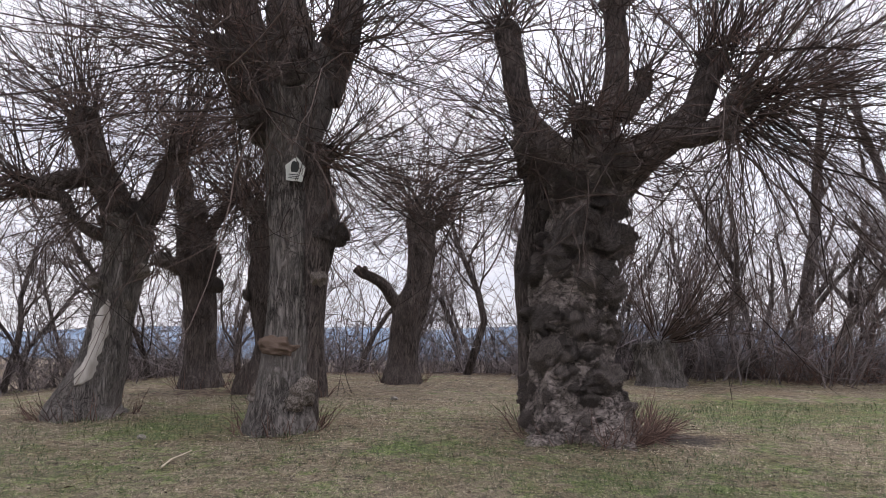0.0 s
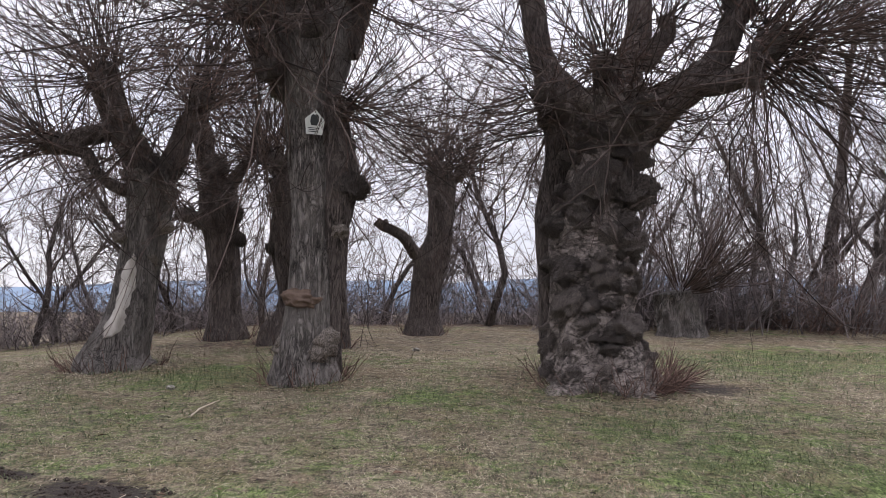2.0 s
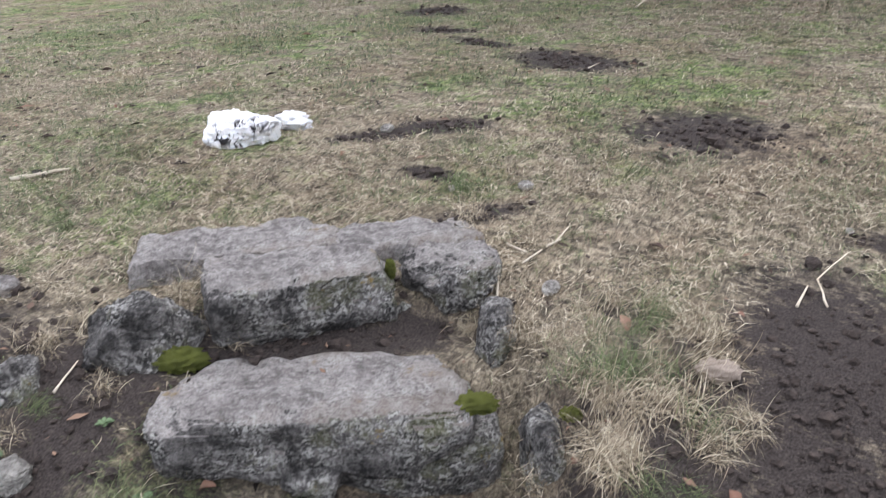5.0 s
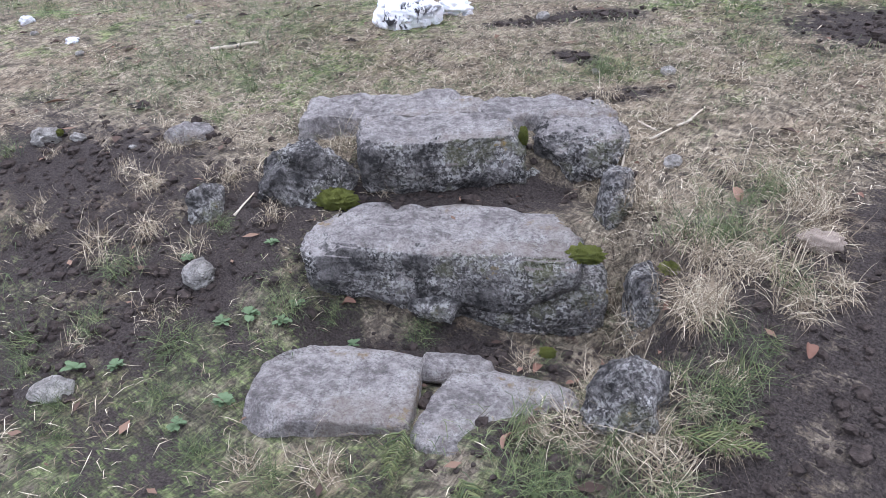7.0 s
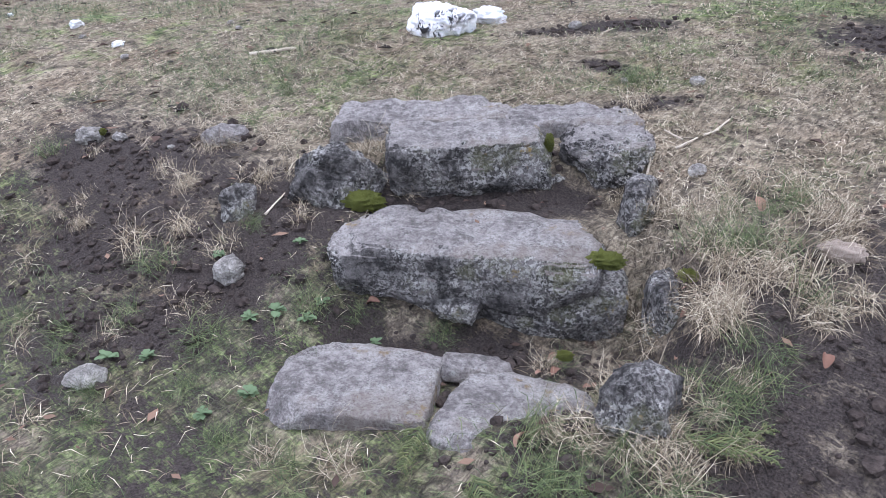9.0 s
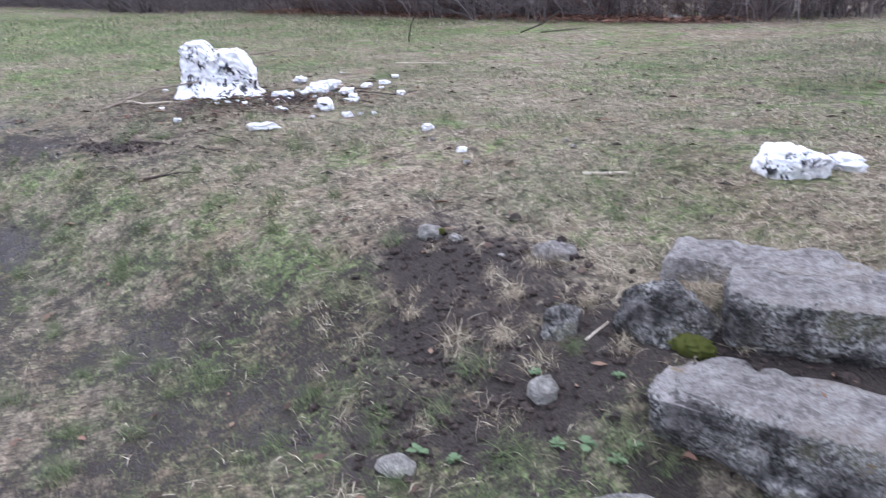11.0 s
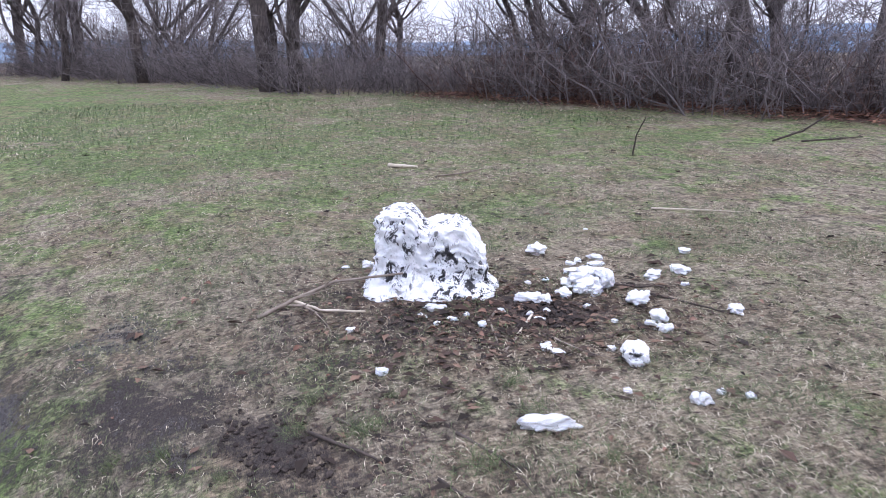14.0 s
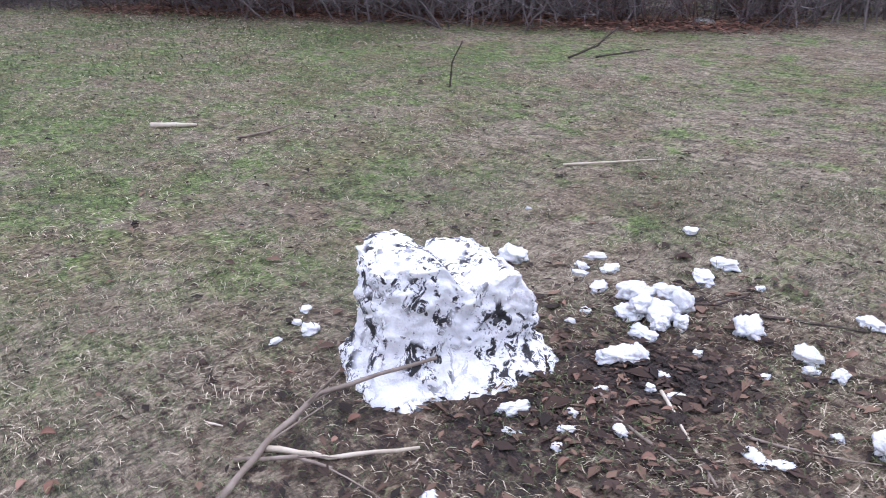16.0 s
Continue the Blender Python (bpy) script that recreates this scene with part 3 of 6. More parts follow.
class Trunk:
    """A fluted, noisy trunk round a spine of (x, y, z, r)."""

    def __init__(self, spine, seed, flute=0.06, lobes=5, rough=0.05, flare=0.25, gnarl=0.0, tip=None):
        self.s = np.asarray(spine, float)
        self.seed, self.flute, self.lobes, self.rough, self.flare, self.gnarl, self.tip = seed, flute, lobes, rough, flare, gnarl, tip

    def axis(self, t):
        n = len(self.s) - 1
        x = min(max(t, 0.0), 1.0) * n
        i = min(int(x), n - 1)
        f = x - i
        p0, p1, p2, p3 = self.s[max(i - 1, 0)], self.s[i], self.s[i + 1], self.s[min(i + 2, n)]
        return 0.5 * (2 * p1 + (p2 - p0) * f + (2 * p0 - 5 * p1 + 4 * p2 - p3) * f * f + (3 * p1 - p0 - 3 * p2 + p3) * f ** 3)

    def at(self, t, a, out=0.0):
        q = self.axis(t)
        d = self.axis(min(t + 0.02, 1)) - self.axis(max(t - 0.02, 0))
        tan = unit(d[:3])
        ref = np.array((0.0, 1.0, 0.0)) if abs(tan[1]) < 0.9 else np.array((0.0, 0.0, 1.0))
        ux = unit(np.cross(ref, tan))
        uy = np.cross(tan, ux)
        c, s = math.cos(a), math.sin(a)
        r = q[3]
        sd = self.seed
        w = noise.noise(Vector((sd, t * 3.0, 0.3))) * 2
        k = 1 + self.flute * math.sin(self.lobes * a + w * 2 + sd) + self.flute * 0.6 * math.sin((self.lobes + 2) * a - w * 3)
        if self.flare:
            k += self.flare * max(0.0, 1 - t * 9) ** 2 * (0.6 + 0.8 * math.sin(self.lobes * a + sd * 1.7))
        pv = Vector((c * r * 4 + sd * 3.1, s * r * 4, t * len(self.s) * 0.55))
        k += self.rough * (noise.noise(pv) + 0.6 * noise.noise(pv * 2.3) + 0.35 * noise.noise(pv * 5.1))
        if self.gnarl:
            e = noise.voronoi(pv * 1.9)[0][0]
            k += self.gnarl * (0.45 - e)
        return q[:3] + (ux * c + uy * s) * (r * k + out)

    def part(self, name, material, parent, around=40, along=60, label=""):
        v, f = [], []
        for i in range(along + 1):
            t = i / along
            for j in range(around):
                v.append(tuple(self.at(t, 2 * math.pi * j / around)))
        for i in range(along):
            for j in range(around):
                jj = (j + 1) % around
                f.append((i * around + j, i * around + jj, (i + 1) * around + jj, (i + 1) * around + j))
        top = self.axis(1.0)
        v.append(tuple(top[:3] + np.array((0, 0, top[3] * 0.15))))
        for j in range(around):
            f.append((along * around + j, along * around + (j + 1) % around, len(v) - 1))
        return mesh_object(name, v, f, material, parent, label=label)


def blob_mesh(name, material, seed, sub=3, lumps=0.22, freq=2.0, squash=1.0, power=2.0, half=None):
    """A lumpy unit ball; a power over 2 squares it off."""
    bm = bmesh.new()
    if half and power > 2.5:
        bmesh.ops.create_cube(bm, size=2.0)
        bmesh.ops.subdivide_edges(bm, edges=bm.edges[:], cuts=(0, 3, 5, 9, 15, 27)[sub], use_grid_fill=True)
    else:
        bmesh.ops.create_icosphere(bm, subdivisions=sub, radius=1.0)
    rr = random.Random(seed)
    cuts = []
    for _ in range(11):
        c = Vector((rr.gauss(0, 1), rr.gauss(0, 1), rr.gauss(0, 0.8))).normalized()
        reach = (abs(c.x) + abs(c.y) + abs(c.z)) if power > 4 else 1.15
        cuts.append((c, reach * rr.uniform(0.70, 0.92)))
    for w in bm.verts:
        d = w.co.normalized()
        k = (abs(d.x) ** power + abs(d.y) ** power + abs(d.z) ** power) ** (-1.0 / power)
        p = d * k
        o = Vector((seed * 7.3, seed * 3.7, seed * 1.9))
        n = noise.noise(p * freq + o) + 0.55 * noise.noise(p * freq * 2.3 + o) + 0.3 * noise.noise(p * freq * 5.0 + o)
        w.co = p * (1 + lumps * n)
        w.co.z *= squash
        if half:
            # true-sized roughness on a stone of these half sizes
            for c, off in cuts:
                over = p.dot(c) - off
                if over > 0:
                    p = p - c * over
            p = Vector((p.x * half[0], p.y * half[1], p.z * half[2]))
            m = min(half)
            g = p * (freq * 0.55 / (m ** 0.5 * 0.3)) + o
            n = noise.noise(g) + 0.6 * noise.noise(g * 2.1) + 0.45 * noise.noise(g * 4.3) + 0.3 * noise.noise(g * 9.0) + 0.2 * noise.noise(g * 19.0)
            if power > 2.5:
                n = 0.55 * n + 0.45 * round(n * 2.2) / 2.2
            face = Vector((d.x / half[0], d.y / half[1], d.z / half[2])).normalized()
            w.co = p + face * (lumps * 1.5 * m * n)
    me = bpy.data.meshes.new(name)
    bm.to_mesh(me)
    bm.free()
    me.materials.append(material)
    me.shade_smooth()
    return me


def thing(name, x=0.0, y=0.0, z=0.0):
    e = new(name)
    e.empty_display_size = 0.1
    e.location = (x, y, z)
    return e


def hang(ob, parent):
    """Parent a part whose mesh is in world metres under a thing that stands elsewhere."""
    ob.parent = parent
    ob.matrix_parent_inverse = Matrix.Translation(parent.location).inverted()
    return ob


POLLARDS = {
    'a': dict(
        trunk=[(-4.06, 9.3, 0.62, 0.46), (-4.03, 9.3, 0.91, 0.34), (-3.9, 9.3, 1.3, 0.275), (-3.83, 9.3, 1.83, 0.235), (-3.74, 9.3, 2.37, 0.24), (-3.71, 9.3, 2.77, 0.28), (-3.71, 9.3, 3.01, 0.33)],
        limbs=[
            [(-3.75, 9.3, 2.91, 0.24), (-3.89, 9.25, 3.24, 0.22), (-4.1, 9.2, 3.64, 0.2), (-4.26, 9.2, 4.05, 0.22), (-4.29, 9.2, 4.26, 0.2)],
            [(-3.84, 9.2, 2.76, 0.1), (-4.03, 9.1, 2.8, 0.085), (-4.22, 9.0, 2.95, 0.075), (-4.36, 9.0, 3.18, 0.09), (-4.59, 8.9, 3.26, 0.12), (-4.75, 8.9, 3.27, 0.1)],
            [(-4.09, 9.2, 3.5, 0.14), (-4.39, 9.0, 3.38, 0.14), (-4.65, 8.9, 3.28, 0.13)],
            [(-3.64, 9.35, 2.92, 0.2), (-3.47, 9.4, 3.21, 0.17), (-3.39, 9.5, 3.58, 0.15), (-3.19, 9.5, 3.91, 0.14), (-3.11, 9.5, 4.09, 0.1)],
        ],
        heads=[
            ((-4.27, 9.2, 4.16, 0.26), (-0.2, -0.1, 0.5), 110, 2.0),
            ((-4.73, 8.9, 3.29, 0.2), (-0.9, -0.3, 0.1), 90, 2.3),
            ((-3.19, 9.5, 3.93, 0.2), (0.3, 0, 0.5), 70, 1.6),
            ((-3.94, 9.2, 3.37, 0.25), (-0.1, -0.5, 0.2), 40, 1.3),
            ((-3.59, 9.2, 2.96, 0.3), (0.3, -0.6, 0), 30, 1.0),
        ]),
    'b': dict(
        trunk=[(-3.64, 12.4, 0.82, 0.36), (-3.67, 12.4, 1.26, 0.23), (-3.7, 12.4, 1.96, 0.225), (-3.75, 12.4, 2.5, 0.26), (-3.8, 12.4, 2.86, 0.33), (-3.85, 12.4, 3.18, 0.28), (-3.89, 12.4, 3.4, 0.24)],
        limbs=[
            [(-3.85, 12.4, 3.04, 0.22), (-4.01, 12.4, 3.68, 0.18), (-4.15, 12.4, 4.32, 0.16), (-4.24, 12.4, 4.79, 0.1)],
            [(-3.76, 12.4, 3.13, 0.16), (-3.58, 12.5, 3.47, 0.12), (-3.36, 12.5, 3.8, 0.1), (-3.19, 12.5, 4.08, 0.09)],
            [(-3.9, 12.2, 2.74, 0.16), (-4.1, 12.0, 2.76, 0.12), (-4.23, 12.0, 2.85, 0.1)],
        ],
        heads=[
            ((-4.2, 12.4, 4.6, 0.22), (0, 0, 0.5), 80, 2.0),
            ((-3.28, 12.5, 3.94, 0.18), (0.4, 0, 0.4), 60, 1.5),
            ((-4.22, 12.1, 2.82, 0.2), (-0.6, -0.2, 0), 40, 1.2),
            ((-3.84, 12.3, 3.57, 0.3), (0, -0.3, 0.4), 60, 1.6),
        ]),
    'c': dict(
        trunk=[(-1.58, 8.1, 0.73, 0.36), (-1.57, 8.1, 1.01, 0.3), (-1.55, 8.1, 1.35, 0.25), (-1.54, 8.1, 1.69, 0.235), (-1.54, 8.1, 2.16, 0.22), (-1.53, 8.1, 2.57, 0.235), (-1.55, 8.1, 2.87, 0.24), (-1.59, 8.1, 3.17, 0.235), (-1.60, 8.1, 3.53, 0.27), (-1.58, 8.1, 3.81, 0.34), (-1.57, 8.1, 4.09, 0.40), (-1.56, 8.1, 4.4, 0.43), (-1.55, 8.1, 4.65, 0.40)],
        limbs=[
            [(-1.78, 8.1, 4.05, 0.3), (-1.95, 8.0, 4.42, 0.26), (-2.08, 7.9, 4.81, 0.24), (-2.18, 7.9, 5.24, 0.2), (-2.24, 7.9, 5.62, 0.16)],
            [(-1.34, 8.15, 4.17, 0.3), (-1.18, 8.2, 4.58, 0.25), (-1.06, 8.25, 5.05, 0.22), (-1.02, 8.3, 5.6, 0.18), (-1.02, 8.3, 6.08, 0.14)],
            [(-1.62, 8.1, 4.47, 0.34), (-1.69, 8.2, 5.02, 0.28), (-1.76, 8.3, 5.72, 0.22), (-1.82, 8.3, 6.33, 0.16)],
            [(-1.36, 8.12, 0.75, 0.18), (-1.36, 8.12, 1.4, 0.15), (-1.33, 8.1, 2.1, 0.17), (-1.27, 8.08, 2.6, 0.2), (-1.30, 8.1, 3.1, 0.2), (-1.38, 8.1, 3.6, 0.2)],
            [(-1.78, 8.0, 3.81, 0.2), (-1.92, 7.8, 3.93, 0.2), (-2.03, 7.6, 4.15, 0.18)],
        ],
        heads=[
            ((-2.21, 7.8, 4.49, 0.32), (-0.7, -0.3, 0.2), 130, 2.4),
            ((-2.38, 7.9, 5.18, 0.3), (-0.5, -0.2, 0.6), 80, 2.2),
            ((-1.11, 8.1, 4.73, 0.3), (0.6, -0.2, 0.3), 90, 2.3),
            ((-1.02, 8.3, 5.74, 0.3), (0.5, 0, 0.6), 70, 2.2),
            ((-1.21, 8.0, 3.48, 0.16), (0.8, -0.4, -0.1), 70, 1.5),
            ((-1.59, 7.8, 4.41, 0.4), (0, -0.9, 0.1), 70, 1.3),
            ((-1.95, 7.7, 3.83, 0.2), (-0.8, -0.3, 0), 50, 2.2),
            ((-1.81, 8.3, 6.12, 0.3), (0, -0.1, 0.8), 60, 2.0),
        ]),
    'd': dict(
        trunk=[(-0.52, 13.3, 0.9, 0.34), (-0.52, 13.3, 1.28, 0.25), (-0.49, 13.3, 1.85, 0.25), (-0.41, 13.3, 2.19, 0.27), (-0.3, 13.3, 2.53, 0.22), (-0.24, 13.3, 3.01, 0.21), (-0.22, 13.3, 3.41, 0.24), (-0.18, 13.3, 3.7, 0.2)],
        limbs=[
            [(-0.49, 13.3, 2.14, 0.16), (-0.69, 13.2, 2.32, 0.12), (-0.87, 13.1, 2.55, 0.11), (-1.08, 13.0, 2.68, 0.1), (-1.23, 13.0, 2.74, 0.09), (-1.32, 13.0, 2.83, 0.1)],
            [(-0.18, 13.3, 3.61, 0.14), (0.01, 13.3, 3.61, 0.12), (0.14, 13.3, 3.76, 0.11)],
            [(-0.25, 13.3, 3.41, 0.14), (-0.42, 13.3, 3.65, 0.12), (-0.35, 13.3, 3.9, 0.1)],
            [(-1.23, 13.0, 2.74, 0.07), (-1.15, 12.9, 2.82, 0.05)],
        ],
        heads=[
            ((-0.2, 13.3, 3.75, 0.2), (0.1, 0, 0.6), 80, 2.0),
            ((0.14, 13.3, 3.78, 0.14), (0.6, 0, 0.3), 50, 1.7),
            ((-0.38, 13.3, 3.88, 0.15), (-0.5, 0, 0.4), 50, 1.8),
            ((-0.81, 13.5, 4.13, 0.1), (-0.3, 0, 0.5), 10, 1.2),
        ]),
    'e': dict(
        trunk=[(1.4, 8.0, 0.57, 0.60), (1.38, 8.0, 0.82, 0.53), (1.36, 8.0, 1.1, 0.45), (1.36, 8.0, 1.38, 0.41), (1.36, 8.0, 1.78, 0.40), (1.36, 8.0, 2.19, 0.40), (1.41, 8.0, 2.48, 0.34), (1.44, 8.0, 2.72, 0.31), (1.51, 8.0, 3.02, 0.36), (1.6, 8.0, 3.32, 0.45), (1.6, 8.0, 3.5, 0.48), (1.6, 8.0, 3.63, 0.42)],
        limbs=[
            [(1.84, 8.0, 3.2, 0.24), (2.06, 7.95, 3.47, 0.25), (2.35, 7.9, 3.7, 0.2), (2.61, 7.85, 3.94, 0.17), (2.75, 7.8, 4.26, 0.16), (2.83, 7.8, 4.47, 0.15)],
            [(1.99, 7.9, 3.55, 0.18), (2.32, 7.8, 3.67, 0.15), (2.64, 7.7, 3.69, 0.14), (2.89, 7.6, 3.82, 0.13), (3.04, 7.6, 4.01, 0.16)],
            [(1.36, 8.0, 3.38, 0.28), (1.16, 8.05, 3.6, 0.22), (0.93, 8.1, 3.86, 0.19), (0.81, 8.1, 4.2, 0.15), (0.77, 8.1, 4.58, 0.15), (0.71, 8.1, 4.89, 0.17)],
            [(1.6, 8.0, 3.44, 0.3), (1.72, 8.1, 3.9, 0.22), (1.89, 8.2, 4.32, 0.17), (1.95, 8.3, 4.81, 0.15), (1.93, 8.3, 5.27, 0.14), (1.92, 8.3, 5.81, 0.12)],
            [(1.9, 8.1, 3.97, 0.14), (2.05, 8.05, 4.14, 0.11), (2.16, 8.0, 4.31, 0.1), (2.09, 8.0, 4.47, 0.07)],
            [(1.47, 7.8, 3.51, 0.16), (1.42, 7.65, 3.73, 0.13), (1.4, 7.6, 3.89, 0.12)],
            [(1.14, 8.35, 0.7, 0.30), (1.09, 8.4, 1.62, 0.26), (1.05, 8.4, 2.24, 0.24), (1.06, 8.4, 2.61, 0.24), (1.10, 8.4, 3.12, 0.22), (1.09, 8.4, 3.47, 0.18), (1.25, 8.2, 3.7, 0.16)],
        ],
        heads=[
            ((2.83, 7.8, 4.47, 0.24), (0.5, -0.2, 0.6), 110, 2.2),
            ((3.03, 7.6, 4.01, 0.26), (0.9, -0.3, 0.1), 150, 2.5),
            ((0.71, 8.1, 4.93, 0.2), (-0.3, 0, 0.7), 80, 1.9),
            ((1.92, 8.3, 5.4, 0.25), (0.1, 0, 0.8), 80, 2.0),
            ((1.41, 7.6, 3.84, 0.2), (-0.2, -0.7, 0.2), 60, 1.1),
            ((1.71, 7.7, 3.37, 0.36), (0.2, -0.8, -0.2), 60, 1.0),
            ((0.9, 8.1, 3.7, 0.25), (-0.7, -0.2, 0.1), 50, 1.5),
            ((2.16, 8.0, 4.38, 0.12), (0.2, -0.2, 0.6), 30, 1.2),
            ((0.97, 8.4, 3.47, 0.2), (-0.8, 0, 0.0), 40, 1.4),
            ((2.89, 7.6, 3.69, 0.16), (0.5, -0.2, -0.6), 40, 1.5),
        ]),
    'f': dict(
        trunk=[(-2.63, 11.5, 1.0, 0.26), (-2.52, 11.5, 1.28, 0.15), (-2.49, 11.5, 1.61, 0.13), (-2.56, 11.5, 2.1, 0.16), (-2.61, 11.5, 2.44, 0.16), (-2.59, 11.5, 2.86, 0.15), (-2.61, 11.5, 3.28, 0.19)],
        limbs=[
            [(-2.6, 11.5, 3.11, 0.14), (-2.72, 11.5, 3.53, 0.12), (-2.88, 11.5, 3.74, 0.1)],
            [(-2.6, 11.5, 3.19, 0.14), (-2.51, 11.5, 3.54, 0.11), (-2.44, 11.5, 3.88, 0.1)],
        ],
        heads=[
            ((-2.68, 11.5, 3.53, 0.26), (-0.2, -0.2, 0.4), 80, 1.8),
            ((-2.44, 11.5, 3.88, 0.2), (0.2, 0, 0.6), 50, 1.7),
            ((-2.88, 11.5, 3.74, 0.16), (-0.6, 0, 0.3), 40, 1.6),
        ]),
    'g': dict(
        trunk=[(-1.64, 11.2, 0.9, 0.12), (-1.66, 11.2, 1.3, 0.1), (-1.69, 11.2, 1.94, 0.1), (-1.68, 11.2, 2.59, 0.12), (-1.65, 11.2, 3.0, 0.1)],
        limbs=[
            [(-1.65, 11.2, 2.91, 0.09), (-1.55, 11.2, 3.41, 0.07), (-1.52, 11.2, 3.83, 0.05)],
        ],
        heads=[
            ((-1.64, 11.2, 3.0, 0.14), (0.2, 0, 0.5), 50, 1.6),
        ]),
}
BURLS_PALE = [blob_mesh("burl", BURL_PALE, s, 4, 0.36, 1.8) for s in (6, 7, 8, 9, 10)]
BURLS = [blob_mesh("burl", BURL, s, 4, 0.42, 1.7) for s in (1, 2, 3, 4, 5)]


def burl(parent, p, r, k, scale=(1, 1, 1), material=None):
    ob = new("burl", (BURLS_PALE if material == "pale" else BURLS)[k % 5])
    ob.parent = parent
    ob.matrix_parent_inverse = Matrix.Translation(parent.location).inverted()
    ob.matrix_basis = Matrix.LocRotScale(tuple(p), Euler((k * 1.3, k * 2.1, k * 0.7)), Vector(scale) * r)
    return ob


def pollard(key, label, bark, around, along, flute=0.06, rough=0.05, gnarl=0.0, flare=0.25, limb_bark=None):
    spec = POLLARDS[key]
    x, y, z, _ = spec["trunk"][0]
    tree = thing("pollard_tree", x, y, gz(x, y))
    tagged(tree, label, "tree", group="old pollards on the lawn")
    spine = [(x, y, gz(x, y) - 0.12, spec["trunk"][0][3] * 1.12)] + spec["trunk"][0:]
    spine[1] = (x, y, max(z, gz(x, y) + 0.05), spec["trunk"][0][3])
    sd = ord(key) * 0.37
    trunk = Trunk(spine, sd, flute, 5, rough, flare, gnarl)
    hang(trunk.part("trunk", bark, None, around, along), tree)
    for i, limb in enumerate(spec["limbs"]):
        limb = [(px, py, pz, pr * 0.84) for px, py, pz, pr in limb]
        t = Trunk(limb, sd + i, 0.07, 3, 0.16, 0.0, 0.0)
        hang(t.part("limb", limb_bark or BARK_DARK, None, 18, 26), tree)
    rng = np.random.default_rng(ord(key))
    wood, red = Wood(), Wood()
    for i, (c, bias, count, reach) in enumerate(spec["heads"]):
        knuckle = burl(tree, c[:3], c[3] * 0.72, i + ord(key), (1, 0.9, 0.85))
        knuckle.name = "knuckle"
        shoots(wood, rng, c[:3], c[3], bias, int(count * (0.8 if key == "c" else 1.05)), reach * 1.45, 0.0112)
        shoots(red, rng, c[:3], c[3] * 1.1, bias, int(count * 0.35), reach * 0.5, 0.0055, 0.9)
    for wd, mt in ((wood, TWIG), (red, TWIG_RED)):
        crown = hang(wd.part("crown", mt, None), tree)
        tagged(crown, kind="stuff")
    # wispy suckers round the foot
    foot = Wood()
    r0 = spec["trunk"][0][3]
    for _ in range(70 if around > 60 else 30):
        a = rng.uniform(0, 2 * math.pi)
        rr = r0 * rng.uniform(0.95, 1.3)
        px, py = x + rr * math.cos(a), y + rr * math.sin(a)
        foot.tube(wander(rng, (px, py, gz(px, py) - 0.01), (math.cos(a) * 0.7, math.sin(a) * 0.7, 0.9), rng.uniform(0.1, 0.45), 4, 0.2, 0.2), np.linspace(0.0055, 0.0022, 5))
    tagged(hang(foot.part("basal_brush", TWIG_RED, None), tree), kind="stuff")
    return tree, trunk


# the old trees
tree_a, trunk_a = pollard("a", "old leaning pollard tree with a pale bare-wood scar", BARK, 72, 90, 0.07, 0.06, 0.0, 0.35)
tree_b, trunk_b = pollard("b", "dark knobbly pollard tree behind the front row", BARK_DARK, 44, 60, 0.07, 0.10)
tree_c, trunk_c = pollard("c", "tall grey-barked pollard tree carrying a white sign", BARK, 80, 120, 0.05, 0.05, 0.0, 0.22)
tree_d, trunk_d = pollard("d", "small forked pollard tree with a cut side limb", BARK_DARK, 44, 60, 0.07, 0.08)
tree_e, trunk_e = pollard("e", "massive gnarled pollard tree covered in burls", BURL, 110, 130, 0.06, 0.12, 0.2, 0.26)
tree_f, trunk_f = pollard("f", "slim dark pollard tree with a swept foot", BARK_DARK, 36, 50, 0.08, 0.10)
tree_g, trunk_g = pollard("g", "thin dark pollard stem on the rim", BARK_DARK, 24, 40, 0.08, 0.10)

# reddish brush springing from one side of the gnarled foot
rng = np.random.default_rng(19)
brush = Wood()
for _ in range(130):
    a = rng.normal(-0.35, 0.45)
    px, py = 1.4 + 0.66 * math.cos(a) * rng.uniform(0.85, 1.15), 8.0 + 0.66 * math.sin(a) * rng.uniform(0.85, 1.15)
    pts = wander(rng, (px, py, gz(px, py) - 0.01), (math.cos(a) + rng.normal(0, 0.4), math.sin(a) + rng.normal(0, 0.4), rng.uniform(0.3, 1.2)), rng.uniform(0.2, 0.6), 5, 0.1, 0.25)
    brush.tube(pts, np.linspace(0.006, 0.0022, 6))
    brush.tube(wander(rng, pts[2], unit(pts[3] - pts[2] + rng.normal(0, 0.05, 3)), 0.2, 2, 0.2, 0.2), (0.004, 0.003, 0.002))
tagged(hang(brush.part("foot_brush", TWIG_RED, None), tree_e), kind="stuff")

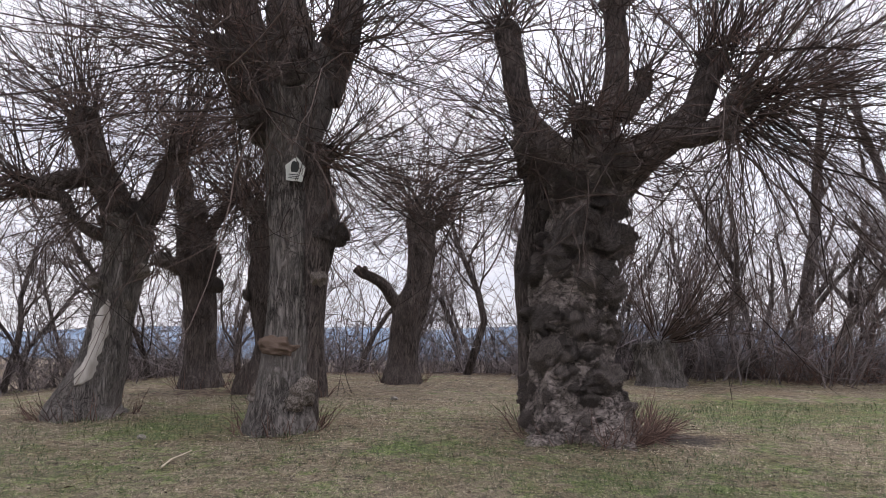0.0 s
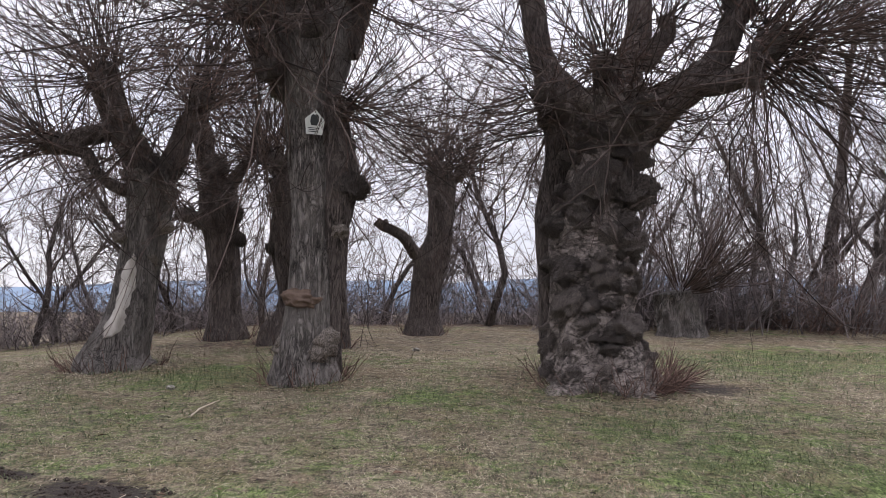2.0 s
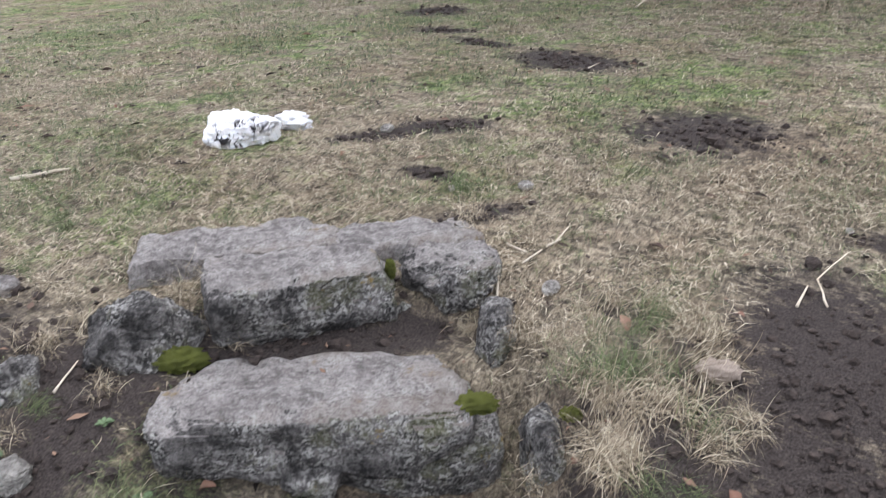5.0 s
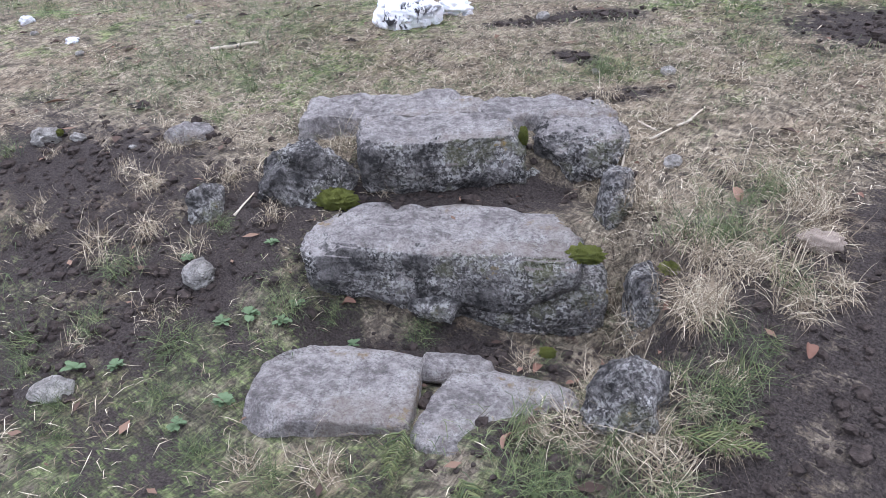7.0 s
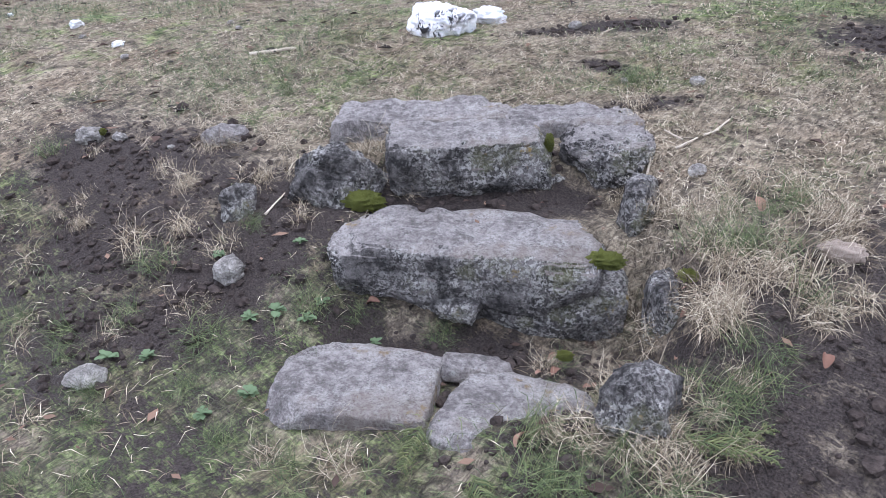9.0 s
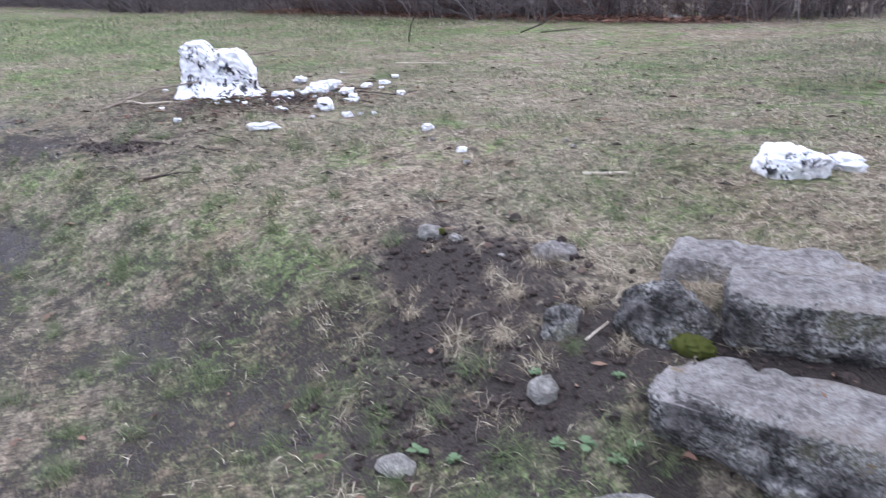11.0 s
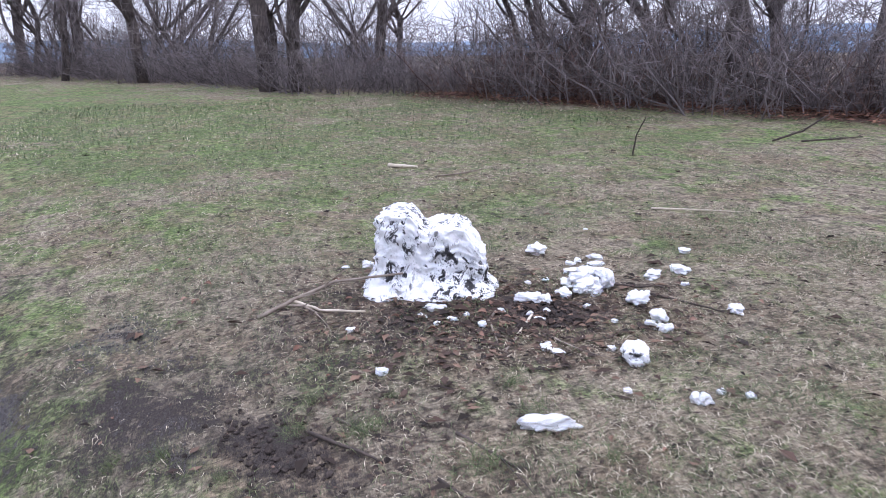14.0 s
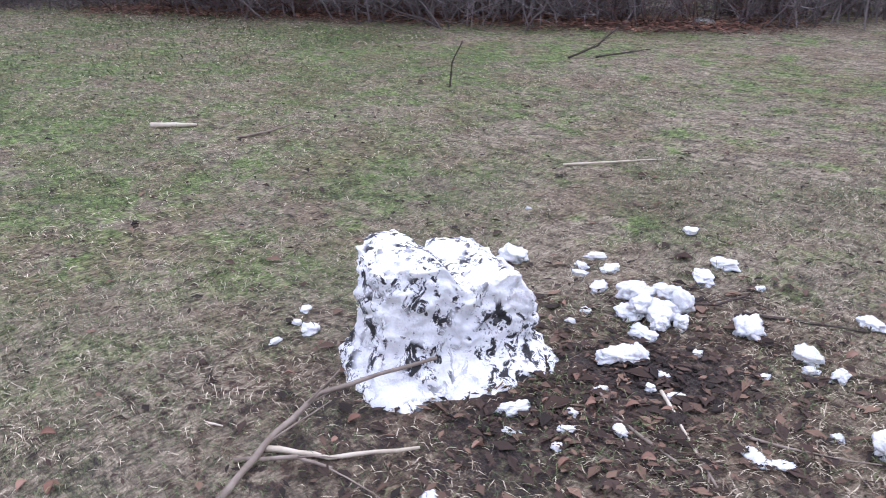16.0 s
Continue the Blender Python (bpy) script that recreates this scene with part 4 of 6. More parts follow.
# burls of the gnarled tree
rng = np.random.default_rng(11)
k = 0
for i in range(210):
    t = rng.uniform(0.12, 0.80)
    a = rng.uniform(-math.pi, math.pi)
    r = (rng.uniform(0.10, 0.17) if i < 50 else rng.uniform(0.04, 0.085)) * (1.0 if t > 0.2 else 0.8)
    ob = burl(tree_e, trunk_e.at(t, a, -r * 0.45 if i < 50 else r * 0.25), r, k, (rng.uniform(0.9, 1.4), rng.uniform(0.8, 1.1), rng.uniform(0.65, 0.95)))
    ob.rotation_euler = (rng.normal(0, 0.35), rng.normal(0, 0.35), a + rng.normal(0, 0.4))
    k += 1
for x, z, r in ((1.30, 2.62, 0.20), (1.72, 2.58, 0.18), (1.52, 2.72, 0.17), (1.18, 2.35, 0.14), (1.68, 2.08, 0.15), (1.05, 1.45, 0.15), (1.28, 1.42, 0.13), (1.62, 1.22, 0.19), (1.40, 1.75, 0.16)):
    burl(tree_e, (x, 7.68, z), r, k, (1.15, 0.9, 0.85))
    k += 1
# burls of the sign tree and the others
for p, r, s in (((-1.14, 8.0, 2.66), 0.155, (1, 1, 1.25)), ((-1.22, 8.02, 2.92), 0.15, (0.9, 1, 1.6)), ((-1.27, 8.0, 2.2), 0.10, (1, 1, 1.5)), ((-1.34, 7.86, 1.06), 0.13, (1.1, 1, 1)),
                ((-1.78, 7.98, 1.02), 0.10, (1, 1, 1.2)), ((-1.85, 8.0, 3.72), 0.15, (1, 1, 1.3)), ((-1.42, 7.82, 0.95), 0.10, (1, 1, 1))):
    burl(tree_c, (p[0], p[1] + 0.05, p[2]), r, k, s, "pale" if p[2] < 2.4 else None)
    k += 1
torn = new("torn_burl", blob_mesh("torn_burl", RUSTY, 9, 4, 0.35, 2.6))
hang(torn, tree_c)
torn.matrix_basis = Matrix.LocRotScale((-1.60, 7.92, 1.50), Euler((0, 0.1, 0)), (0.185, 0.14, 0.105))
tagged(torn, "rust-brown torn burl with splintered wood")
for p, r in (((-3.52, 9.25, 2.35), 0.10), ((-3.62, 9.2, 1.95), 0.06), ((-3.95, 9.05, 2.2), 0.08), ((-3.55, 9.3, 2.7), 0.10)):
    burl(tree_a, p, r, k, (0.8, 1, 1.4), "pale")
    k += 1
for p, r in (((-3.47, 12.3, 2.45), 0.13), ((-4.0, 12.25, 2.75), 0.17), ((-3.55, 12.3, 2.85), 0.15), ((-3.5, 12.3, 1.6), 0.09)):
    burl(tree_b, p, r, k)
    k += 1
for p, r in (((-2.74, 11.45, 2.25), 0.09), ((-2.7, 11.45, 2.95), 0.11)):
    burl(tree_f, p, r, k)
    k += 1

# the bare-wood scar, a shallow plate on the leaning trunk
sv, sf = [], []
SA, SB = 14, 40
for i in range(SB + 1):
    q = i / SB
    t = 0.33 + 0.29 * q
    mid = -1.78 + 0.28 * q
    half = (0.36 + 0.07 * math.sin(q * 9 + 0.6)) * (1 - abs(2 * q - 1) ** 6) * (0.85 + 0.5 * math.sin(q * 2.2)) * (1 - 0.45 * q * q)
    for j in range(SA + 1):
        s = 2 * j / SA - 1
        jag = 0.16 * noise.noise(Vector((q * 16, (1 if s > 0 else -1) * 2.7, 4)))
        sv.append(tuple(trunk_a.at(t, mid + (half + jag) * s, 0.014 * (1 - s * s) + 0.012 - 0.03 * abs(s) ** 6)))
for i in range(SB):
    for j in range(SA):
        a = i * (SA + 1) + j
        sf.append((a, a + 1, a + SA + 2, a + SA + 1))
hang(mesh_object("bare_scar", sv, sf, BARE, None, label="pale weathered bare wood"), tree_a)

# the sign on the tall tree
sign = thing("nature_sign", -1.5, 7.83, 3.17)
tagged(sign, "white gabled enamel nature sign nailed to bark", "sign")


def plate(name, outline, depth, material, parent):
    bm = bmesh.new()
    front = [bm.verts.new((x, 0, z)) for x, z in outline]
    back = [bm.verts.new((x, depth, z)) for x, z in outline]
    bm.faces.new(front)
    bm.faces.new(back[::-1])
    for i in range(len(front)):
        j = (i + 1) % len(front)
        bm.faces.new((front[j], front[i], back[i], back[j]))
    bmesh.ops.recalc_face_normals(bm, faces=bm.faces[:])
    me = bpy.data.meshes.new(name)
    bm.to_mesh(me)
    bm.free()
    me.materials.append(material)
    ob = new(name, me)
    ob.parent = parent
    return ob


plate("board", [(-0.075, 0.0), (0.095, 0.0), (0.105, 0.15), (0.0, 0.25), (-0.105, 0.15)], 0.012, SIGN_WHITE, sign)
board = bpy.data.objects["board"]
bird = plate("emblem", [(-0.03, 0.09), (0.03, 0.09), (0.045, 0.13), (0.038, 0.19), (0.02, 0.205), (0.0, 0.195), (-0.02, 0.205), (-0.038, 0.19), (-0.045, 0.13)], 0.004, SIGN_BLACK, board)
bird.location = (0.0, -0.005, 0.0)
tagged(bird, "black bird-like emblem")
for zz, ww in ((0.06, 0.06), (0.042, 0.05), (0.024, 0.055)):
    bar = plate("text_bar", [(-ww, zz), (ww, zz), (ww, zz + 0.007), (-ww, zz + 0.007)], 0.003, SIGN_BLACK, board)
    bar.location = (0.0, -0.0035, 0.0)
nail = Wood()
nail.tube([(0, -0.008, 0.225), (0, 0.09, 0.225)], (0.006, 0.004), 6)
nail.part("nail", SIGN_BLACK, sign)
sign.rotation_euler = (radians(3), radians(7), radians(-8))

# the cut stump with its brush of shoots
stump = thing("tree_stump", 3.8, 13.35, gz(3.8, 13.35))
tagged(stump, "short hollow tree stump bristling with shoots", "tree stump")
tk = Trunk([(3.86, 13.35, gz(3.8, 13.35) - 0.1, 0.46), (3.84, 13.35, 1.1, 0.38), (3.8, 13.35, 1.4, 0.35), (3.77, 13.35, 1.66, 0.36)], 4.4, 0.10, 7, 0.1, 0.3)
hang(tk.part("trunk", BARK, None, 48, 30), stump)
wd = Wood()
rng = np.random.default_rng(5)
for _ in range(70):
    d = unit((rng.normal(0.5, 0.6), rng.normal(-0.2, 0.5), rng.uniform(0.15, 1.0)))
    p = np.array((3.85, 13.35, 1.62)) + d * 0.25
    ln = rng.uniform(0.9, 2.2)
    pts = wander(rng, p, d, ln, 7, rng.uniform(0.3, 1.1), 0.1)
    wd.tube(pts, np.linspace(0.014, 0.003, 8))
    for _ in range(5):
        i = int(rng.integers(2, 7))
        wd.tube(wander(rng, pts[i], unit(pts[i] - pts[i - 1] + rng.normal(0, 0.12, 3)), ln * 0.3, 3, 0.3, 0.15), np.linspace(0.006, 0.0025, 4))
tagged(hang(wd.part("crown", TWIG, None), stump), kind="stuff")

# ---- the wood on the rim ----


def bare_tree(name, seed, height, radius, lean=0.1, fork=0.3, density=1.0):
    """A bare young tree at the origin: a trunk, limbs and a twiggy crown."""
    rng = np.random.default_rng(seed)
    tree = thing(name)
    trunk, crown, limbs = Wood(), Wood(), []

    def grow(p, d, r, ln, level):
        n = (7, 7, 4, 2, 1)[level]
        pts = wander(rng, p, d, ln, n, 0.25 if level else 0.05, 0.12 + 0.05 * level)
        end = r * (0.45 if level < 2 else 0.3)
        if level == 1:
            limbs.append(Wood())
        wood = trunk if level == 0 else limbs[-1] if level == 1 else crown
        wood.tube(pts, np.linspace(r, max(end, 0.0045), n + 1), 8 if level == 0 else 5 if level == 1 else 3)
        if level >= 4:
            return
        count = int((12, 7, 6, 4)[level] * density)
        for c in range(count):
            f = rng.uniform(fork if level == 0 else 0.2, 1.0)
            i = min(n, max(1, int(round(f * n))))
            base = unit(pts[i] - pts[i - 1])
            side = rng.normal(0, 1, 3)
            side -= base * side.dot(base)
            dd = unit(base + unit(side) * (rng.uniform(0.3, 0.75) if level == 0 else rng.uniform(0.5, 1.2)) + np.array((0, 0, 0.12)))
            rr = max(0.0042, r * (1 - 0.55 * f) * rng.uniform(0.28, 0.52))
            grow(pts[i], dd, rr, ln * rng.uniform(0.28, 0.52), level + 1)

    grow(np.array((0, 0, -0.1)), (rng.normal(0, lean), rng.normal(0, lean), 1), radius, height * 0.7, 0)
    trunk.part("trunk", BARK_DARK, tree)
    for w in limbs:
        w.part("limb", BARK_DARK, tree)
    tagged(crown.part("crown", SCRUB, tree), kind="stuff")
    return tree


def shrub(name, seed, height, width, stems, material):
    """A thicket of many thin stems at the origin."""
    rng = np.random.default_rng(seed)
    bush = thing(name)
    rest = Wood()
    for k in range(stems):
        wd = Wood() if k < 6 else rest
        a, q = rng.uniform(0, 2 * math.pi), math.sqrt(rng.random()) * width
        p = np.array((q * math.cos(a), q * math.sin(a), -0.15))
        d = (math.cos(a) * rng.normal(0.4, 0.5), math.sin(a) * rng.normal(0.4, 0.5), 1.0)
        ln = height * rng.uniform(0.45, 1.1)
        pts = wander(rng, p, d, ln, 5, 0.1, 0.22)
        wd.tube(pts, np.linspace(rng.uniform(0.006, 0.017), 0.0035, 6))
        for _ in range(int(rng.integers(7, 12))):
            i = int(rng.integers(1, 6))
            pp = wander(rng, pts[i], unit(unit(pts[i] - pts[i - 1]) + rng.normal(0, 0.95, 3)), ln * rng.uniform(0.2, 0.5), 3, 0.15, 0.35)
            wd.tube(pp, np.linspace(0.0055, 0.0026, 4))
            wd.tube(wander(rng, pp[1], unit(pp[2] - pp[1] + rng.normal(0, 0.2, 3)), ln * 0.18, 1, 0.1, 0.2), (0.004, 0.003))
        if k < 6:
            wd.part("stem", material, bush)
    tagged(rest.part("thicket", material, bush), kind="stuff")
    return bush


def stand(proto, label, category, group, spots, first=True):
    """Set a thing and its copies on the ground at (x, y, scale, turn)."""
    for i, (x, y, s, turn) in enumerate(spots):
        m = Matrix.LocRotScale((x, y, gz(x, y)), Euler((0, 0, turn)), None)
        if i == 0 and first:
            proto.matrix_basis = m @ Matrix.Diagonal((s, s, s, 1))
            tagged(proto, label, category, group=group)
        else:
            ob = copy_thing(proto, m)
            ob.scale = (s, s, s)


rng = np.random.default_rng(21)


def scatter(line, count, depth, smin, smax):
    """Spots along a polyline of the plan, spread to its far side."""
    out = []
    pts = [np.array(p, float) for p in line]
    lens = [np.linalg.norm(b - a) for a, b in zip(pts, pts[1:])]
    for k in range(count):
        d = (k + rng.uniform(0.1, 0.9)) / count * sum(lens)
        for a, b, l in zip(pts, pts[1:], lens):
            if d <= l:
                break
            d -= l
        t = (b - a) / l
        nrm = np.array((-t[1], t[0]))
        p = a + t * d + nrm * rng.uniform(0, depth)
        out.append((float(p[0]), float(p[1]), float(rng.uniform(smin, smax)), float(rng.uniform(0, 6.28))))
    return out


WEST = [(-20.2, 4.3), (-18.4, 5.6), (-14.0, 7.9)]
WEST_FAR = [(-36.0, -8.5), (-29.5, -3.2), (-24.5, 0.8), (-22.8, 2.2)]
CORNER = [(-14.2, 8.0), (-11.6, 10.2), (-9.8, 12.3)]
NORTH = [(-6.5, 14.3), (-1.0, 15.2), (4.0, 15.0), (9.5, 14.2)]
EAST = [(5.2, 14.6), (9.5, 13.6), (13.0, 11.0)]

s1 = [shrub("shrub", 31 + i, 2.2, 1.0, 36, SCRUB) for i in range(2)]
s2 = [shrub("shrub", 41 + i, 1.5, 0.85, 30, SCRUB) for i in range(2)]
s3 = [shrub("shrub", 51 + i, 1.8, 0.95, 34, TWIG_RED) for i in range(2)]
hedge = "dense leafless grey-brown hedge shrub on the rim"
low = "low leafless scrub on the falling slope"
stand(s1[0], hedge, "shrub", "rim hedge", scatter(WEST, 14, 1.8, 0.8, 1.3) + scatter(WEST_FAR, 20, 4.0, 0.9, 1.3))
stand(s1[1], hedge, "shrub", "rim hedge", [(2.6, 15.0, 1.1, 0.3), (3.6, 15.2, 1.25, 2.3), (4.6, 14.9, 1.2, 4.3), (5.6, 14.6, 1.2, 1.2), (6.8, 14.2, 1.1, 5.2)] + scatter(CORNER, 12, 1.5, 0.8, 1.2))
stand(s3[0], "reddish-brown leafless hedge shrub on the rim", "shrub", "rim hedge", scatter(WEST, 12, 0.8, 0.6, 1.0))
stand(s3[1], "reddish-brown leafless hedge shrub on the rim", "shrub", "rim hedge", scatter(EAST, 9, 2.5, 0.8, 1.1) + scatter(CORNER, 6, 0.8, 0.6, 0.9))
stand(s2[0], low, "shrub", "slope scrub", scatter(NORTH, 18, 2.0, 0.9, 1.4) + scatter(WEST_FAR, 22, 1.5, 0.9, 1.4))
stand(s2[1], low, "shrub", "slope scrub", scatter(NORTH, 20, 5.0, 1.1, 1.8) + scatter([(-10.6, 13.0), (-4.5, 14.6)], 15, 2.5, 0.7, 1.1) + scatter([(-23.0, 2.2), (-20.0, 4.5)], 8, 1.5, 0.8, 1.1))

protos = [bare_tree("bare_tree", 61, 6.0, 0.085, 0.12, 0.25), bare_tree("bare_tree", 62, 7.5, 0.12, 0.1, 0.2), bare_tree("bare_tree", 63, 5.0, 0.06, 0.2, 0.12),
          bare_tree("bare_tree", 64, 9.0, 0.19, 0.06, 0.12, 1.25)]
tl = ("slender leafless tree rising from the rim scrub", "tree", "rim trees")
stand(protos[0], *tl, [(0.62, 14.8, 0.95, 1.0), (2.5, 15.3, 0.8, 2.0), (3.4, 14.9, 0.75, 4.1), (4.7, 14.6, 0.8, 0.6), (6.0, 14.9, 0.85, 3.3)] + scatter(NORTH, 10, 5.0, 0.6, 1.0) + scatter(EAST, 4, 5.0, 0.6, 1.0) + scatter([(-10.5, 13.5), (-4.5, 15.0)], 3, 4.0, 0.5, 0.8) + scatter(CORNER, 3, 2.0, 0.8, 1.1) + scatter(WEST, 5, 3.0, 0.8, 1.2))
stand(protos[1], *tl, [(-10.2, 13.0, 0.9, 0.4), (7.9, 13.1, 1.0, 2.2)] + scatter(EAST, 3, 4.0, 0.7, 1.0) + scatter(WEST, 4, 4.0, 0.9, 1.2) + scatter(WEST_FAR, 6, 4.0, 0.8, 1.1))
stand(protos[2], *tl, [(-3.5, 14.2, 1.0, 0.2), (-6.6, 14.6, 0.8, 1.2), (-7.6, 14.9, 0.75, 3.1), (-8.4, 15.5, 0.9, 5.0), (-5.6, 15.4, 0.8, 2.0), (-7.0, 16.5, 1.0, 4.0)] + scatter(WEST_FAR, 13, 4.0, 0.9, 1.3) + scatter(NORTH, 9, 6.0, 0.7, 1.1) + scatter(EAST, 5, 4.0, 0.7, 1.1) + scatter(WEST, 5, 2.0, 0.9, 1.3))
stand(protos[3], "stout leafless tree with dark furrowed bark", "tree", "rim trees", [(-24.1, 0.5, 1.25, 0.5), (-23.6, 1.2, 1.0, 3.0), (-29.0, -3.0, 1.0, 1.1), (-34.0, -5.4, 1.0, 2.0), (-33.0, -9.0, 0.9, 0.7), (-37.0, -8.0, 1.1, 2.7), (-31.0, -5.6, 0.7, 5.2), (-39.0, -11.5, 1.1, 1.7), (-23.4, 3.2, 0.8, 4.0),
      (8.0, 16.5, 0.9, 1.0), (9.8, 15.0, 0.9, 5.0), (-16.5, 9.0, 0.8, 0.3)])

# broken snags on the rim
for x, y, h, r in ((-8.62, 12.6, 1.4, 0.06), (-9.55, 12.5, 1.55, 0.09)):
    z = gz(x, y)
    sn = thing("dead_snag", x, y, z)
    tagged(sn, "broken grey dead tree snag in the scrub", "dead tree")
    tr = Trunk([(x, y, z - 0.1, r * 1.2), (x + 0.02, y, z + h * 0.4, r), (x - 0.01, y, z + h * 0.75, r * 0.95), (x + 0.03, y, z + h, r * 0.8)], x, 0.1, 3, 0.15, 0.0)
    hang(tr.part("trunk", BARK, None, 20, 30), sn)
    br = Wood()
    rr = np.random.default_rng(int(h * 100))
    pts = wander(rr, (x, y, z + h * 0.5), (0.8, 0, 0.55), 1.9, 7, -0.2, 0.08)
    br.tube(pts, np.linspace(0.03, 0.006, 8), 5)
    for i in (3, 4, 5, 6):
        br.tube(wander(rr, pts[i], (0.5, 0.1, 0.8), 0.6, 4, 0.1, 0.2), np.linspace(0.01, 0.003, 5))
    hang(br.part("branch", BARK_DARK, None), sn)

# ---- stones: the old steps ----


def turned(x, y, z, deg, sx, sy, sz, tilt=(0, 0)):
    return Matrix.LocRotScale((x, y, z), Euler((radians(tilt[0]), radians(tilt[1]), radians(deg))), (sx, sy, sz))


def block(name, parent, x, y, top, deg, length, depth, height, seed, material, power=5.0, lumps=0.10, sub=4, tilt=(0, 0)):
    """A rough-hewn stone whose top lies at the given height."""
    ob = new(name, blob_mesh(name, material, seed, sub, lumps, 1.6, 1.0, power, (length / 2, depth / 2, height / 2)))
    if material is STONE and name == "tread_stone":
        # trodden tops worn clean, risers lichened; their tone gap also holds painted riser shade
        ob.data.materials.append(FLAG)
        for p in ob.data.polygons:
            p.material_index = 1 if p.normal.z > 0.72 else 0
    m = turned(x, y, top - height / 2, deg, 1, 1, 1, tilt)
    if parent is not None:
        hang(ob, parent)
    ob.matrix_basis = m
    return ob


steps = thing("stone_steps", -1.70, 1.40, gz(-1.70, 1.40))
tagged(steps, "old weathered limestone steps sunk into a grassy bank", "steps")
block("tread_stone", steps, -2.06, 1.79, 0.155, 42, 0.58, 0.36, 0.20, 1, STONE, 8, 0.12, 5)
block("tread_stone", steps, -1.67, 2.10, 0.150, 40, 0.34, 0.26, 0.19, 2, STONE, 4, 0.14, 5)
block("back_slab", steps, -2.36, 1.86, 0.158, 36, 0.70, 0.31, 0.16, 3, FLAG, 10, 0.14, 5, (3, -2))
block("back_slab", steps, -1.88, 2.18, 0.160, 41, 0.52, 0.26, 0.14, 17, FLAG, 7, 0.14, 5, (-2, 2))
block("riser_stone", steps, -2.10, 1.76, 0.03, 42, 0.44, 0.24, 0.20, 4, STONE, 5, 0.10)
block("riser_stone", steps, -1.84, 1.99, 0.03, 42, 0.28, 0.24, 0.20, 5, STONE, 4, 0.12)
block("riser_stone", steps, -1.62, 2.16, 0.01, 42, 0.22, 0.20, 0.18, 6, STONE, 4, 0.12)
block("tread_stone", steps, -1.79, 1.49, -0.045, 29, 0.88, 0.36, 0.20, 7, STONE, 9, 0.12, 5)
block("riser_stone", steps, -1.88, 1.42, -0.15, 27, 0.46, 0.26, 0.18, 8, STONE, 5, 0.10)
block("riser_stone", steps, -1.52, 1.60, -0.14, 29, 0.46, 0.26, 0.20, 9, STONE, 5, 0.10)
block("wedge_stone", steps, -1.70, 1.34, -0.20, 25, 0.17, 0.10, 0.08, 10, STONE, 3, 0.2)
block("flagstone", steps, -1.715, 0.925, -0.275, 35, 0.47, 0.35, 0.14, 11, FLAG, 16, 0.07, 5)
block("flagstone", steps, -1.28, 1.10, -0.27, 20, 0.39, 0.40, 0.12, 12, FLAG, 4.5, 0.12, 5, (-4, 0))
block("flagstone", steps, -1.52, 1.20, -0.275, 30, 0.24, 0.10, 0.08, 13, FLAG, 3, 0.15)
block("side_stone", steps, -2.36, 1.42, 0.12, 55, 0.36, 0.28, 0.42, 14, STONE, 3.2, 0.14, 5)
block("side_stone", steps, -1.42, 1.93, 0.09, 20, 0.13, 0.20, 0.26, 15, STONE, 3.5, 0.12)
block("side_stone", steps, -1.17, 1.66, -0.07, 35, 0.10, 0.26, 0.26, 16, STONE, 4, 0.12)


def loose(name, label, category, group, x, y, deg, sx, sy, sz, seed, material, power=2.6, lumps=0.18, sub=3, sink=0.35, tilt=(0, 0)):
    ob = new(name, blob_mesh(name, material, seed, sub, lumps, 1.6, 1.0, power, (sx / 2, sy / 2, sz / 2)))
    ob.matrix_basis = turned(x, y, gz(x, y) + sz * (1 - 2 * sink) / 2, deg, 1, 1, 1, tilt)
    return tagged(ob, label, category, group=group)


loose("boulder", "dark lichen-spotted boulder half sunk in grass", "stone", "", -0.97, 1.20, 15, 0.17, 0.18, 0.22, 21, STONE, 3, 0.18, 4)
loose("stone", "pale lichened fieldstone on the soil bank", "stone", "loose stones", -2.35, 0.93, 20, 0.095, 0.09, 0.085, 22, PEBBLE, 2.4, 0.2, 4, 0.2)
loose("stone", "flat angular beige stone pressed into turf", "stone", "loose stones", -2.38, 0.42, 60, 0.13, 0.11, 0.05, 23, PEBBLE, 3, 0.2, 3, 0.3)
loose("stone", "mossy limestone lump on bare soil", "stone", "loose stones", -3.48, 1.00, 25, 0.12, 0.09, 0.07, 24, PEBBLE, 3, 0.2, 4, 0.25)
loose("stone", "small pale limestone lump on bare soil", "stone", "loose stones", -3.37, 1.08, 5, 0.08, 0.05, 0.04, 25, PEBBLE, 3, 0.2, 3, 0.25)
loose("stone", "rough grey stone in the bank", "stone", "loose stones", -2.95, 1.33, 40, 0.17, 0.12, 0.09, 26, FLAG, 3, 0.2)
loose("stone", "grey stone buried in the soil bank", "stone", "loose stones", -2.55, 1.12, 70, 0.14, 0.10, 0.14, 27, STONE, 3, 0.2)
loose("stone", "rounded boulder at the edge of the far hedge", "stone", "loose stones", -11.8, 9.2, 10, 0.34, 0.24, 0.17, 28, STONE, 2.5, 0.15)
